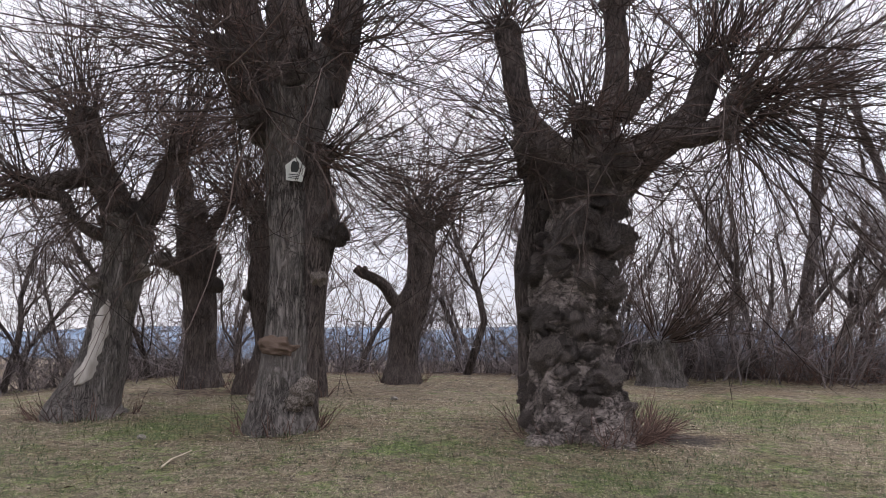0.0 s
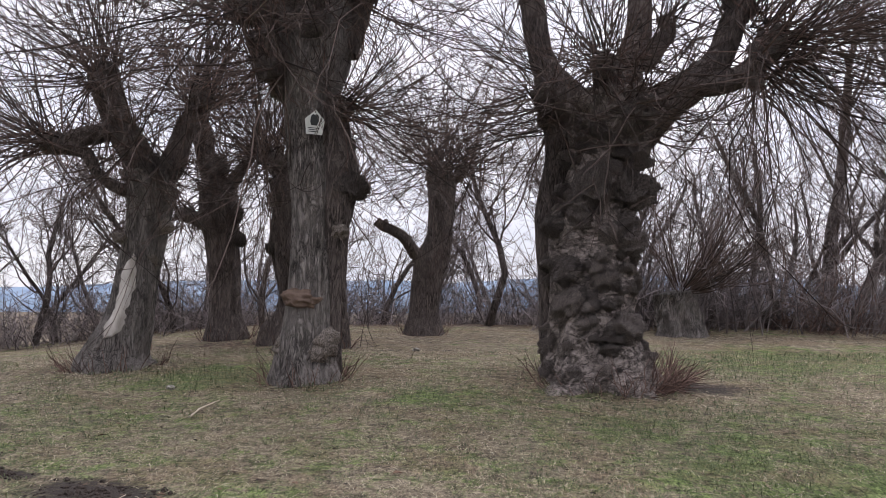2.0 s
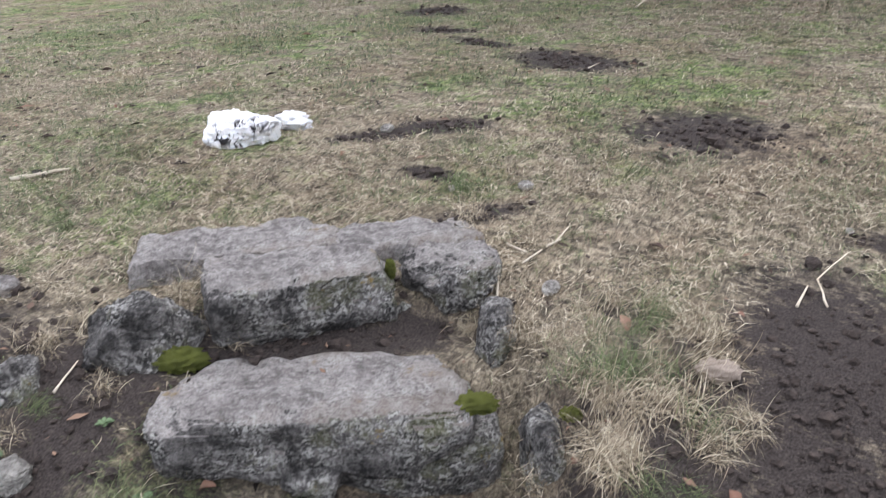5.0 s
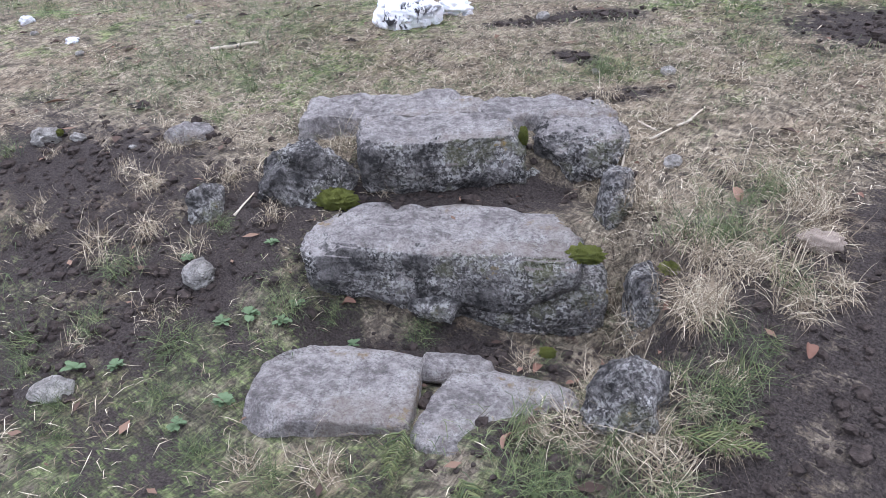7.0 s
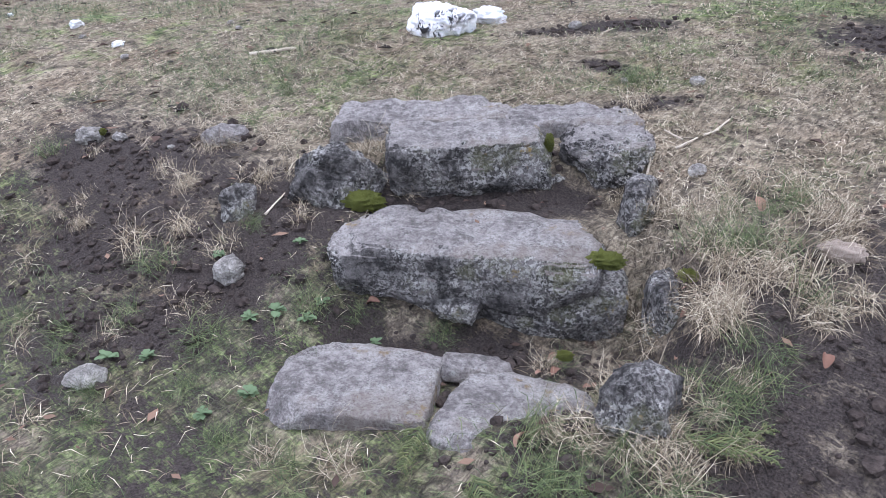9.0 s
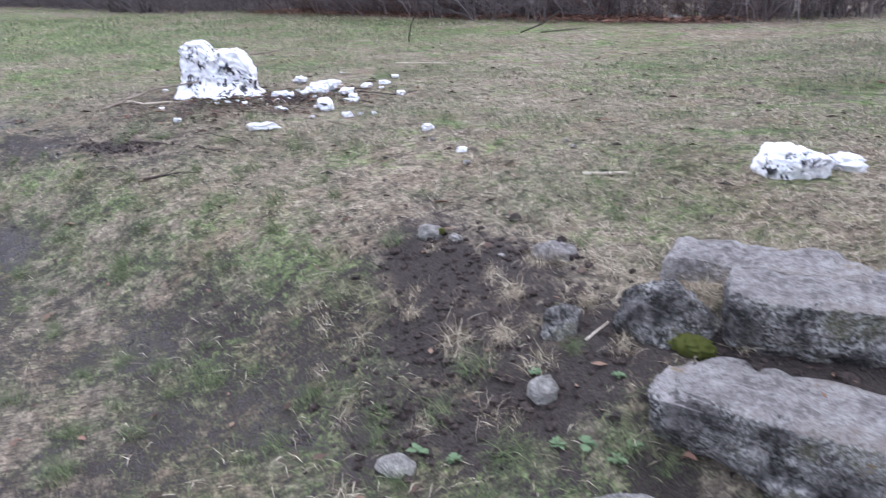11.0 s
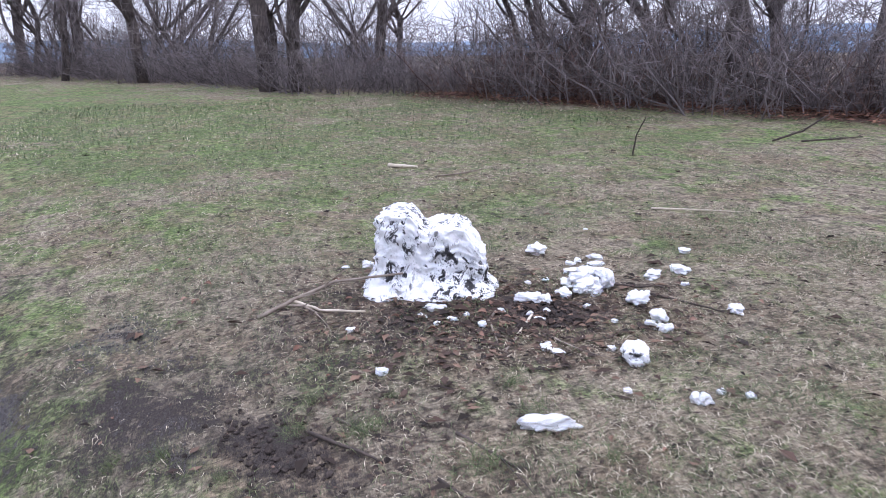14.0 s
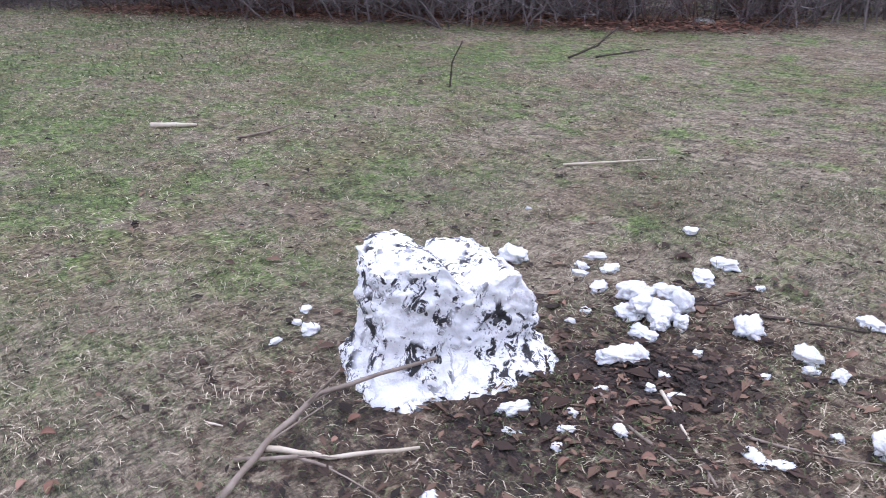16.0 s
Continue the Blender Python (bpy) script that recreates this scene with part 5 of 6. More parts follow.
PEBBLES = [(-1.63, 2.65, 0.085, 0.05), (-2.44, 2.97, 0.08, 0.055), (-1.31, 2.07, 0.095, 0.05), (-1.9, 2.56, 0.05, 0.03), (-1.04, 3.3, 0.05, 0.03), (-1.38, 1.91, 0.11, 0.05),
           (-4.76, 1.56, 0.06, 0.035), (-4.22, 1.54, 0.08, 0.035), (-4.04, 2.12, 0.05, 0.03), (-3.09, 1.16, 0.04, 0.02), (-0.52, 2.73, 0.05, 0.03), (-2.82, 7.69, 0.12, 0.07), (-0.55, 10.7, 0.13, 0.07),
           (-4.17, 2.15, 0.05, 0.03), (-5.9, 3.5, 0.05, 0.03)]
for i, (x, y, s, h) in enumerate(PEBBLES):
    loose("pebble", "smooth pale pebble lying on the turf", "pebble", "pale pebbles", x, y, i * 47, s * 0.8, s * 0.58, h * 0.8, 40 + i, PEBBLE, 2.2, 0.12, 3, 0.2)

# ---- the melting snow block and its crumbs ----
lv, lf = [], []
LN, LM = 110, 56
for i in range(LM + 1):
    q = i / LM
    for j in range(LN):
        a = 2 * math.pi * j / LN
        c, s = math.cos(a), math.sin(a)
        k = (abs(c) ** 3.2 + abs(s) ** 3.2) ** (-1 / 3.2)
        shrink = 1.0 if q < 0.72 else math.cos((q - 0.72) / 0.28 * math.pi / 2) ** 0.5
        taper = (1.14 - 0.18 * sstep(0.0, 0.3, q)) * (1 - 0.06 * q)
        x, y = c * k * 0.36 * shrink * taper, s * k * 0.25 * shrink * taper
        top = 0.455 - 0.105 * sstep(-0.13, -0.02, x) + 0.02 * bump(x, 0, 0.03, 0, 0.05) + 0.035 * bump(x, 0, 0.15, 0, 0.08) - 0.13 * sstep(0.19, 0.34, x) - 0.04 * sstep(-0.22, -0.36, x)
        z = (min(q / 0.72, 1.0) * 0.95 + max(0.0, (q - 0.72) / 0.28) ** 0.6 * 0.05) * top
        p = Vector((x, y, z))
        n = 0.014 * noise.noise(p * 8) + 0.022 * noise.noise(p * 17) + 0.020 * noise.noise(p * 38) + 0.010 * noise.noise(p * 80)
        skirt = 0.05 * max(0.0, 1 - q * 6) * max(0.0, noise.noise(Vector((c * 2, s * 2, 5))) + 0.35)
        skirt += 0.08 * max(0.0, 1 - q * 3.6) ** 2 * bump(a, 0, 4.85, 0, 0.75)
        d = Vector((c, s, 0.4 if q > 0.6 else 0.0)) * (n + skirt)
        lv.append((p.x + d.x, p.y + d.y, max(-0.02, p.z + d.z)))
for i in range(LM):
    for j in range(LN):
        jj = (j + 1) % LN
        lf.append((i * LN + j, i * LN + jj, (i + 1) * LN + jj, (i + 1) * LN + j))
lump = mesh_object("snow_block", lv, lf, SNOW_DIRTY)
lump.matrix_basis = Matrix.LocRotScale((-7.64, 0.73, gz(-7.64, 0.73) - 0.01), Euler((0, 0, radians(75))), (0.93, 0.95, 1.06))
tagged(lump, "melting block of old snow flecked with black dirt", "snow")

CHUNKS = [blob_mesh("snow_chunk", SNOW, s, 4, 0.48, 1.4, 1.0, 2.6) for s in (61, 62, 63, 64, 65)]


def chunk(x, y, sx, sy, sz, deg, k, dirty=False, label="", on=0.0):
    if dirty:
        ob = new("snow_chunk", blob_mesh("snow_chunk", SNOW_SPECKLED, 71 + k, 5, 0.20, 1.3, 1.0, 2.4, (sx / 2, sy / 2, sz / 2)))
        sx = sy = sz2 = 2.0
    else:
        ob = new("snow_chunk", CHUNKS[k % 5])
        sz2 = sz
    ob.matrix_basis = turned(x, y, gz(x, y) + sz * 0.36 + on, deg, sx / 2, sy / 2, sz2 / 2)
    return tagged(ob, label or "small white lump of melting snow on turf", "snow", group="" if label else "snow crumbs round the block")


chunk(-2.98, 2.60, 0.34, 0.19, 0.17, 27, 0, True, "flat chunk of snow peppered with dirt on turf")
chunk(-2.90, 2.86, 0.17, 0.11, 0.08, 20, 1, False, "slim white snow fragment beside a dirtier chunk")
chunk(-5.90, 0.745, 0.18, 0.07, 0.055, 75, 2, False, "smooth oblong snow roll lying on turf")
chunk(-6.27, 1.31, 0.125, 0.12, 0.12, 40, 1, True, "knobbly snow lump with black dirt on turf")
for i, (x, y, s, f, h) in enumerate(((-8.1, 1.56, 0.20, 0.6, 0.11), (-7.83, 1.86, 0.12, 0.5, 0.05), (-7.7, 1.8, 0.13, 0.6, 0.05), (-7.81, 1.73, 0.10, 0.5, 0.04), (-7.77, 1.66, 0.09, 0.5, 0.04),
        (-7.66, 2.4, 0.09, 0.8, 0.06), (-7.34, 2.0, 0.19, 0.5, 0.07), (-7.33, 2.17, 0.15, 0.7, 0.07), (-7.1, 2.06, 0.06, 0.7, 0.03), (-6.95, 1.69, 0.17, 0.7, 0.11), (-6.7, 1.67, 0.14, 0.6, 0.09),
        (-6.66, 1.60, 0.07, 0.7, 0.04), (-6.57, 1.63, 0.10, 0.6, 0.06), (-6.64, 2.07, 0.14, 0.6, 0.06), (-7.44, 1.63, 0.17, 0.7, 0.13), (-7.36, 1.49, 0.16, 0.7, 0.08), (-7.25, 1.54, 0.22, 0.6, 0.12),
        (-7.22, 1.38, 0.14, 0.6, 0.07), (-7.17, 1.17, 0.20, 0.5, 0.09), (-7.61, 1.6, 0.15, 0.5, 0.05), (-7.51, 1.39, 0.07, 0.6, 0.03), (-7.49, 1.27, 0.05, 0.7, 0.03), (-7.09, 0.96, 0.06, 0.7, 0.04),
        (-6.98, 1.09, 0.05, 0.8, 0.04), (-7.0, 1.19, 0.07, 0.6, 0.03), (-6.89, 1.11, 0.08, 0.5, 0.03), (-7.0, 1.42, 0.06, 0.7, 0.03), (-7.06, 0.77, 0.05, 0.7, 0.03), (-7.01, 0.68, 0.07, 0.5, 0.03),
        (-6.97, 0.59, 0.045, 0.8, 0.03), (-6.89, 0.8, 0.07, 0.6, 0.04), (-7.12, 0.55, 0.08, 0.5, 0.02), (-7.2, 0.64, 0.13, 0.5, 0.05), (-8.3, 0.52, 0.08, 0.6, 0.03), (-8.22, 0.43, 0.05, 0.8, 0.03),
        (-8.12, 0.43, 0.09, 0.8, 0.07), (-8.15, 0.29, 0.07, 0.5, 0.03), (-6.54, 1.0, 0.12, 0.5, 0.03), (-6.42, 1.27, 0.05, 0.8, 0.04), (-6.58, 0.235, 0.07, 0.8, 0.05), (-7.08, 0.17, 0.06, 0.8, 0.04),
        (-6.02, 1.14, 0.05, 0.7, 0.03), (-5.83, 1.35, 0.09, 0.8, 0.07), (-5.86, 1.46, 0.05, 0.8, 0.03), (-5.79, 1.54, 0.05, 0.8, 0.03), (-6.47, 1.03, 0.09, 0.5, 0.03), (-5.02, 1.64, 0.09, 0.8, 0.07),
        (-4.46, 1.62, 0.10, 0.7, 0.05), (-8.51, 2.11, 0.04, 0.8, 0.02), (-6.75, 1.45, 0.05, 0.7, 0.03))):
    chunk(x, y, s * 0.74, s * f * 0.85, h * 0.62, i * 53, i)
# the broken heap beside the block, lump on lump
for i, (x, y, s, h, on) in enumerate(((-7.27, 1.58, 0.17, 0.10, 0.0), (-7.33, 1.52, 0.14, 0.08, 0.05), (-7.22, 1.64, 0.12, 0.12, 0.03), (-7.38, 1.60, 0.12, 0.09, 0.04), (-7.16, 1.55, 0.10, 0.07, 0.0), (-7.30, 1.66, 0.13, 0.07, 0.07),
        (-7.20, 1.47, 0.09, 0.06, 0.02), (-7.14, 1.24, 0.10, 0.06, 0.0), (-7.20, 1.12, 0.08, 0.05, 0.01))):
    chunk(x, y, s * 0.8, s * 0.55, h * 0.75, i * 71 + 20, i + 2, on=on * 0.7)

# ---- sticks, chips and leaves ----


def stick(label, pts, r, material, group="", wig=0.35, twigs=0, lift=0.0, ends=None):
    """A bent stick over the ground through points of the plan (x, y, height)."""
    rr = np.random.default_rng(int(abs(pts[0][0] * 1000 + pts[0][1] * 77)))
    c = [np.array((x, y, gz(x, y) + r * 0.8 + h)) for x, y, h in pts]
    line = []
    for a, b in zip(c, c[1:]):
        for k in range(4):
            line.append(a + (b - a) * k / 4 + rr.normal(0, r * wig, 3) * np.array((1, 1, 0.3)))
    line.append(c[-1])
    w = Wood()
    w.tube(line, np.linspace(r * 1.15, r * 0.6, len(line)) * rr.uniform(0.88, 1.12, len(line)), 7)
    for _ in range(twigs):
        i = int(rr.integers(2, len(line) - 1))
        w.tube(wander(rr, line[i], unit(line[i] - line[i - 1]) + rr.normal(0, 0.5, 3) * np.array((1, 1, 0.3)), rr.uniform(0.1, 0.3), 3, -0.1, 0.1), np.linspace(r * 0.4, 0.002, 4), 5)
    ob = new("stick", w.mesh("stick", material))
    return tagged(ob, label, "stick", group=group)


stick("long forked grey branch leaning on the snow block", [(-7.50, -0.28, 0.0), (-7.58, -0.08, 0.03), (-7.62, 0.16, 0.08), (-7.45, 0.52, 0.13)], 0.0108, STICK, twigs=3)
stick("pale peeled branch on turf near the snow", [(-7.58, -0.07, 0.02), (-7.42, 0.06, 0.0), (-7.24, 0.27, 0.02)], 0.009, STICK_PALE)
stick("dark twig crossing under a peeled branch", [(-7.62, -0.16, 0.0), (-7.47, -0.03, 0.02), (-7.36, 0.03, 0.01)], 0.008, STICK, twigs=2)
stick("straight pale splinter standing in dead leaves", [(-6.93, 1.08, 0.02), (-6.66, 0.88, 0.0)], 0.006, STICK_PALE, wig=0.2)
for pts in ([(-6.97, 0.86, 0.0), (-6.68, 0.81, 0.0)], [(-6.69, 1.04, 0.0), (-6.45, 1.13, 0.01)], [(-7.1, 0.95, 0.01), (-6.8, 0.75, 0.0)], [(-6.75, 0.95, 0.0), (-6.55, 0.80, 0.0)]):
    stick("thin brown twig among the snow crumbs", pts, 0.006, STICK, "thin twigs", twigs=1)
for pts in ([(-7.3, 1.64, 0.01), (-7.15, 1.79, 0.01), (-7.1, 1.95, 0.02)], [(-7.05, 1.82, 0.0), (-6.85, 1.9, 0.0), (-6.62, 2.02, 0.0)], [(-5.75, 0.28, 0.0), (-5.5, 0.42, 0.0)], [(-6.0, 0.42, 0.0), (-5.72, 0.55, 0.0)],
            [(-6.25, -0.12, 0.0), (-6.0, 0.05, 0.01), (-5.92, 0.12, 0.0)], [(-6.3, 0.0, 0.0), (-6.1, 0.12, 0.0)], [(-5.5, -1.2, 0.0), (-6.1, -1.0, 0.0)], [(-5.3, -0.1, 0.0), (-5.2, 0.1, 0.01)]):
    stick("dark wet twig lying on thin turf", pts, 0.007, STICK_DARK, "wet twigs", twigs=2)
stick("pale flat lath lying on the lawn", [(-11.85, 1.28, 0.0), (-11.6, 1.55, 0.0)], 0.022, STICK_PALE, wig=0.1)
stick("long curved yellow stick on the lawn", [(-8.9, 2.86, 0.0), (-8.72, 3.08, 0.02), (-8.55, 3.45, 0.0)], 0.008, STICK_PALE)
stick("dark rod stuck upright in the lawn", [(-11.26, 3.95, -0.02), (-11.28, 4.0, 0.22), (-11.2, 4.06, 0.42)], 0.009, STICK_DARK, wig=0.1)
stick("thin bent twig lying on the lawn", [(-11.07, 1.63, 0.0), (-11.0, 1.85, 0.02), (-10.96, 2.1, 0.05)], 0.009, STICK)
stick("fallen brushwood twig on far turf", [(-11.5, 5.95, 0.0), (-11.3, 6.2, 0.12), (-11.25, 6.5, 0.3)], 0.013, STICK_DARK, twigs=5)
stick("fallen brushwood twig on far turf", [(-11.3, 6.2, 0.0), (-11.0, 6.8, 0.05)], 0.010, STICK_DARK, twigs=5)
stick("bleached bent stick on the slope below the trees", [(-2.22, 6.45, 0.0), (-2.2, 6.68, 0.02), (-2.12, 6.95, 0.03)], 0.008, STICK_PALE)
stick("straight pale stick near a snow chunk", [(-3.66, 1.92, 0.0), (-3.48, 2.08, 0.0)], 0.011, STICK_PALE)
stick("forked pale root on dug soil", [(-0.55, 2.27, 0.01), (-0.59, 2.38, 0.02), (-0.52, 2.50, 0.05)], 0.003, STICK_PALE)
for i, (x, y, a, l) in enumerate(((-1.56, 2.17, 120, 0.13), (-1.50, 2.10, 110, 0.09), (-1.5, 2.25, 170, 0.08), (-1.43, 2.22, 60, 0.08), (-1.39, 2.31, 40, 0.05), (-1.38, 2.36, 80, 0.09), (-1.88, 2.26, 0, 0.06), (-2.27, 2.99, 50, 0.05),
        (-1.92, 4.39, 70, 0.13), (-7.81, -0.13, 20, 0.07), (-2.45, 1.2, 95, 0.10), (-1.15, 1.75, 70, 0.16), (-0.62, 2.3, 80, 0.1))):
    c, s = math.cos(radians(a)) * l / 2, math.sin(radians(a)) * l / 2
    ob = stick("pale split wood chip on the turf", [(x - c, y - s, 0.0), (x + c, y + s, 0.012)], 0.004, STICK_PALE, "wood chips", wig=0.15)
    ob.name = "wood_chip"


def leaf_mesh(seed, ln=0.065, wd=0.042):
    rr = random.Random(seed)
    v, f = [], []
    cup, twist = rr.uniform(0.15, 0.5), rr.uniform(-0.3, 0.3)
    for k in (0, 1):
        for i in range(8):
            q = i / 7
            w = wd * (math.sin(math.pi * min(1, q * 0.95 + 0.05)) ** 0.7) * (1 - 0.25 * q)
            for s in (-1, -0.4, 0.4, 1):
                v.append(((q - 0.5) * ln, s * w / 2, abs(s) ** 1.6 * w * cup + math.sin(q * 3) * 0.012 + twist * s * w * (q - 0.5) - 0.0012 * k))
    for k in (0, 1):
        for i in range(7):
            for j in range(3):
                a = k * 32 + i * 4 + j
                f.append((a, a + 1, a + 5, a + 4) if k == 0 else (a, a + 4, a + 5, a + 1))
    me = bpy.data.meshes.new("dead_leaf")
    me.from_pydata(v, [], f)
    me.materials.append(LEAF)
    me.shade_smooth()
    return me


LEAVES = [leaf_mesh(i) for i in range(5)]
rng = np.random.default_rng(77)
spots = [(-7.44, 0.53), (-7.52, 0.22), (-7.13, 0.41), (-7.97, -0.68), (-1.16, 0.99), (-1.05, 1.95), (-1.05, 1.55), (-0.68, 1.55), (-1.38, 1.42), (-1.33, 1.36), (-1.95, 1.2), (-1.2, 1.5),
         (-8.15, -0.55), (-7.9, -0.62), (-7.0, -0.1), (-6.9, 0.55), (-6.95, 0.95), (-7.05, 0.85), (-6.85, 1.0), (-7.2, 0.95), (-6.75, 0.75), (-7.15, 0.75), (-7.6, 1.35), (-6.6, 1.8), (-7.9, 0.2)]
spots += [(float(rng.normal(-7.1, 0.5)), float(rng.normal(0.9, 0.5))) for _ in range(22)]
spots += [(float(rng.normal(-1.2, 0.45)), float(rng.normal(1.5, 0.45))) for _ in range(18)]
spots += [(float(rng.uniform(-9, -3)), float(rng.uniform(-1, 3))) for _ in range(40)]
for i, (x, y) in enumerate(spots):
    ob = new("dead_leaf", LEAVES[i % 5])
    s = 0.75 if i < 25 else float(rng.uniform(0.25, 0.5))
    ob.matrix_basis = Matrix.LocRotScale((x, y, gz(x, y) + 0.012), Euler((float(rng.normal(0, 0.35)), float(rng.normal(0, 0.35)), float(rng.uniform(0, 6.28)))), (s, s, s))
    tagged(ob, "curled russet dead leaf on the turf", "leaf", group="fallen leaves")

# ---- low plants ----


def moss_pad(x, y, z, sx, sy, sz, seed):
    ob = new("moss_cushion", blob_mesh("moss_cushion", MOSS, seed, 4, 0.42, 4.6, 1.0, 2.2))
    ob.matrix_basis = turned(x, y, z, 35, sx * 0.27, sy * 0.27, sz * 0.27)
    tagged(ob, "bright yellow-green moss cushion on stone", "moss", group="moss on the steps")


for i, q in enumerate(((-2.20, 1.40, -0.03, 0.26, 0.16, 0.12), (-1.35, 1.62, -0.06, 0.20, 0.14, 0.08), (-1.80, 1.93, 0.125, 0.06, 0.12, 0.12), (-1.05, 1.84, 0.02, 0.22, 0.12, 0.05), (-1.09, 1.63, -0.02, 0.10, 0.08, 0.06),
                       (-2.18, 1.40, -0.08, 0.16, 0.10, 0.08), (-3.43, 1.04, 0.06, 0.05, 0.05, 0.05), (-1.28, 1.33, -0.22, 0.08, 0.06, 0.05), (-1.13, 1.95, 0.06, 0.18, 0.10, 0.04))):
    moss_pad(*q, 90 + i)


def tuft_mesh(name, seed, blades, ln, material, lie=0.7):
    """A tuft of arching grass blades."""
    rr = np.random.default_rng(seed)
    v, f = [], []
    for _ in range(blades):
        a = rr.uniform(0, 2 * math.pi)
        p = rr.normal(0, 0.03, 2)
        d = np.array((math.cos(a), math.sin(a)))
        n = np.array((-d[1], d[0])) * rr.uniform(0.0006, 0.0013)
        l, bend = ln * rr.uniform(0.5, 1.2), rr.uniform(0.5, 1.4) * lie
        o = len(v)
        pos, h, ang = p.copy(), -0.01, math.pi / 2 * rr.uniform(0.55, 0.95)
        for i in range(5):
            w = 1 - i / 4.6
            v.append((pos[0] - n[0] * w, pos[1] - n[1] * w, h))
            v.append((pos[0] + n[0] * w, pos[1] + n[1] * w, h))
            pos = pos + d * math.cos(ang) * l / 4
            h += math.sin(ang) * l / 4
            ang -= bend * 0.62
        for i in range(4):
            f.append((o + 2 * i, o + 2 * i + 1, o + 2 * i + 3, o + 2 * i + 2))
    me = bpy.data.meshes.new(name)
    me.from_pydata(v, [], f)
    me.materials.append(material)
    me.shade_smooth()
    return me


DRY = [tuft_mesh("grass_tuft", s, 150, 0.14, GRASS_DRY, 1.15) for s in (1, 2, 3)]
GREEN = [tuft_mesh("grass_tuft", s, 110, 0.13, GRASS_GREEN, 0.7) for s in (4, 5, 6)]
FINE = [tuft_mesh("grass_tuft", s, 60, 0.10, GRASS_DRY, 1.0) for s in (7, 8)]


def tuft(kind, x, y, s, label, group):
    meshes = {"dry": DRY, "green": GREEN, "fine": FINE}[kind]
    ob = new("grass_tuft", meshes[int(rng.integers(0, len(meshes)))])
    ob.matrix_basis = Matrix.LocRotScale((x, y, gz(x, y)), Euler((0.45 + float(rng.normal(0, 0.25)), float(rng.normal(0, 0.3)), float(rng.normal(0.6, 0.5)))), (s, s, s))
    tagged(ob, label, "grass", group=group)


dry_label, green_label = "tuft of long straw-coloured dead grass", "tuft of short fresh green grass"
for x, y in ((-1.33, 1.89), (-1.05, 2.05), (-0.88, 2.15), (-1.12, 1.88), (-1.03, 1.7), (-1.1, 1.42), (-0.98, 1.5), (-0.8, 1.62), (-1.38, 1.35), (-2.15, 1.68), (-2.88, 1.05), (-2.78, 0.82), (-0.78, 1.38), (-0.70, 1.32),
             (-0.9, 1.3), (-1.2, 1.8), (-1.18, 1.97), (-0.95, 1.85), (-0.9, 1.98), (-0.72, 1.75), (-1.0, 1.58), (-1.05, 1.2), (-0.85, 1.15), (-3.0, 1.25), (-2.6, 1.3), (-2.65, 0.95), (-2.95, 0.75), (-1.15, 1.05), (-1.45, 0.75), (-1.7, 0.65), (-2.5, 1.72), (-2.42, 1.62), (-2.55, 1.9), (-2.4, 2.05), (-2.1, 2.3), (-1.75, 2.4), (-1.55, 2.3), (-2.28, 1.62), (-2.2, 1.58), (-1.55, 1.95)):
    tuft("dry", x + float(rng.normal(0, 0.03)), y + float(rng.normal(0, 0.03)), float(rng.uniform(0.6, 1.0)), dry_label, "dead grass tufts")
for _ in range(55):
    x, y = float(rng.uniform(-1.18, -0.74)), float(rng.uniform(0.75, 2.1))
    dead = rng.random() < 0.55
    tuft("dry" if dead else "green", x, y, float(rng.uniform(0.6, 1.1)), dry_label if dead else green_label, "dead grass tufts" if dead else "green grass tufts")
for _ in range(45):
    x, y = float(rng.uniform(-3.4, -2.3)), float(rng.uniform(0.2, 1.6))
    tuft("fine", x, y, float(rng.uniform(0.5, 1.0)), dry_label, "dead grass tufts")
for x, y in ((-2.1, 0.1), (-1.95, 0.22), (-1.85, 0.55), (-1.6, 0.6), (-2.2, 0.35), (-2.5, 0.62), (-2.6, 0.45), (-2.1, 0.6), (-1.35, 1.42), (-2.12, 1.66), (-1.98, 1.15), (-1.72, 1.28), (-2.05, 1.02), (-1.5, 0.55), (-1.3, 0.6), (-1.9, 2.6),
             (-1.85, 2.55), (-3.2, 1.8), (-3.1, 1.75), (-4.0, 0.6), (-3.8, 0.5), (-3.6, 0.3), (-4.4, 0.5), (-4.6, 0.2), (-4.1, 0.1), (-3.2, 0.0), (-3.4, -0.2), (-4.9, 0.4), (-5.0, 0.1), (-5.2, 0.2), (-3.0, 1.5), (-3.5, 1.6),
             (-2.9, 0.3), (-2.7, 0.1), (-4.3, -0.3), (-5.3, 1.9), (-4.9, 1.8), (-1.0, 1.78), (-0.86, 1.5), (-1.1, 1.9), (-0.92, 1.35), (-1.02, 1.05), (-0.78, 1.72), (-1.3, 1.28), (-2.6, 0.8), (-2.45, 1.1)) + tuple(
             (float(rng.uniform(-6.5, -2.0)), float(rng.uniform(-1.0, 0.9))) for _ in range(70)):
    tuft("green", x, y, float(rng.uniform(0.5, 1.0)), green_label, "green grass tufts")

# rosettes of weeds and fallen evergreen sprigs


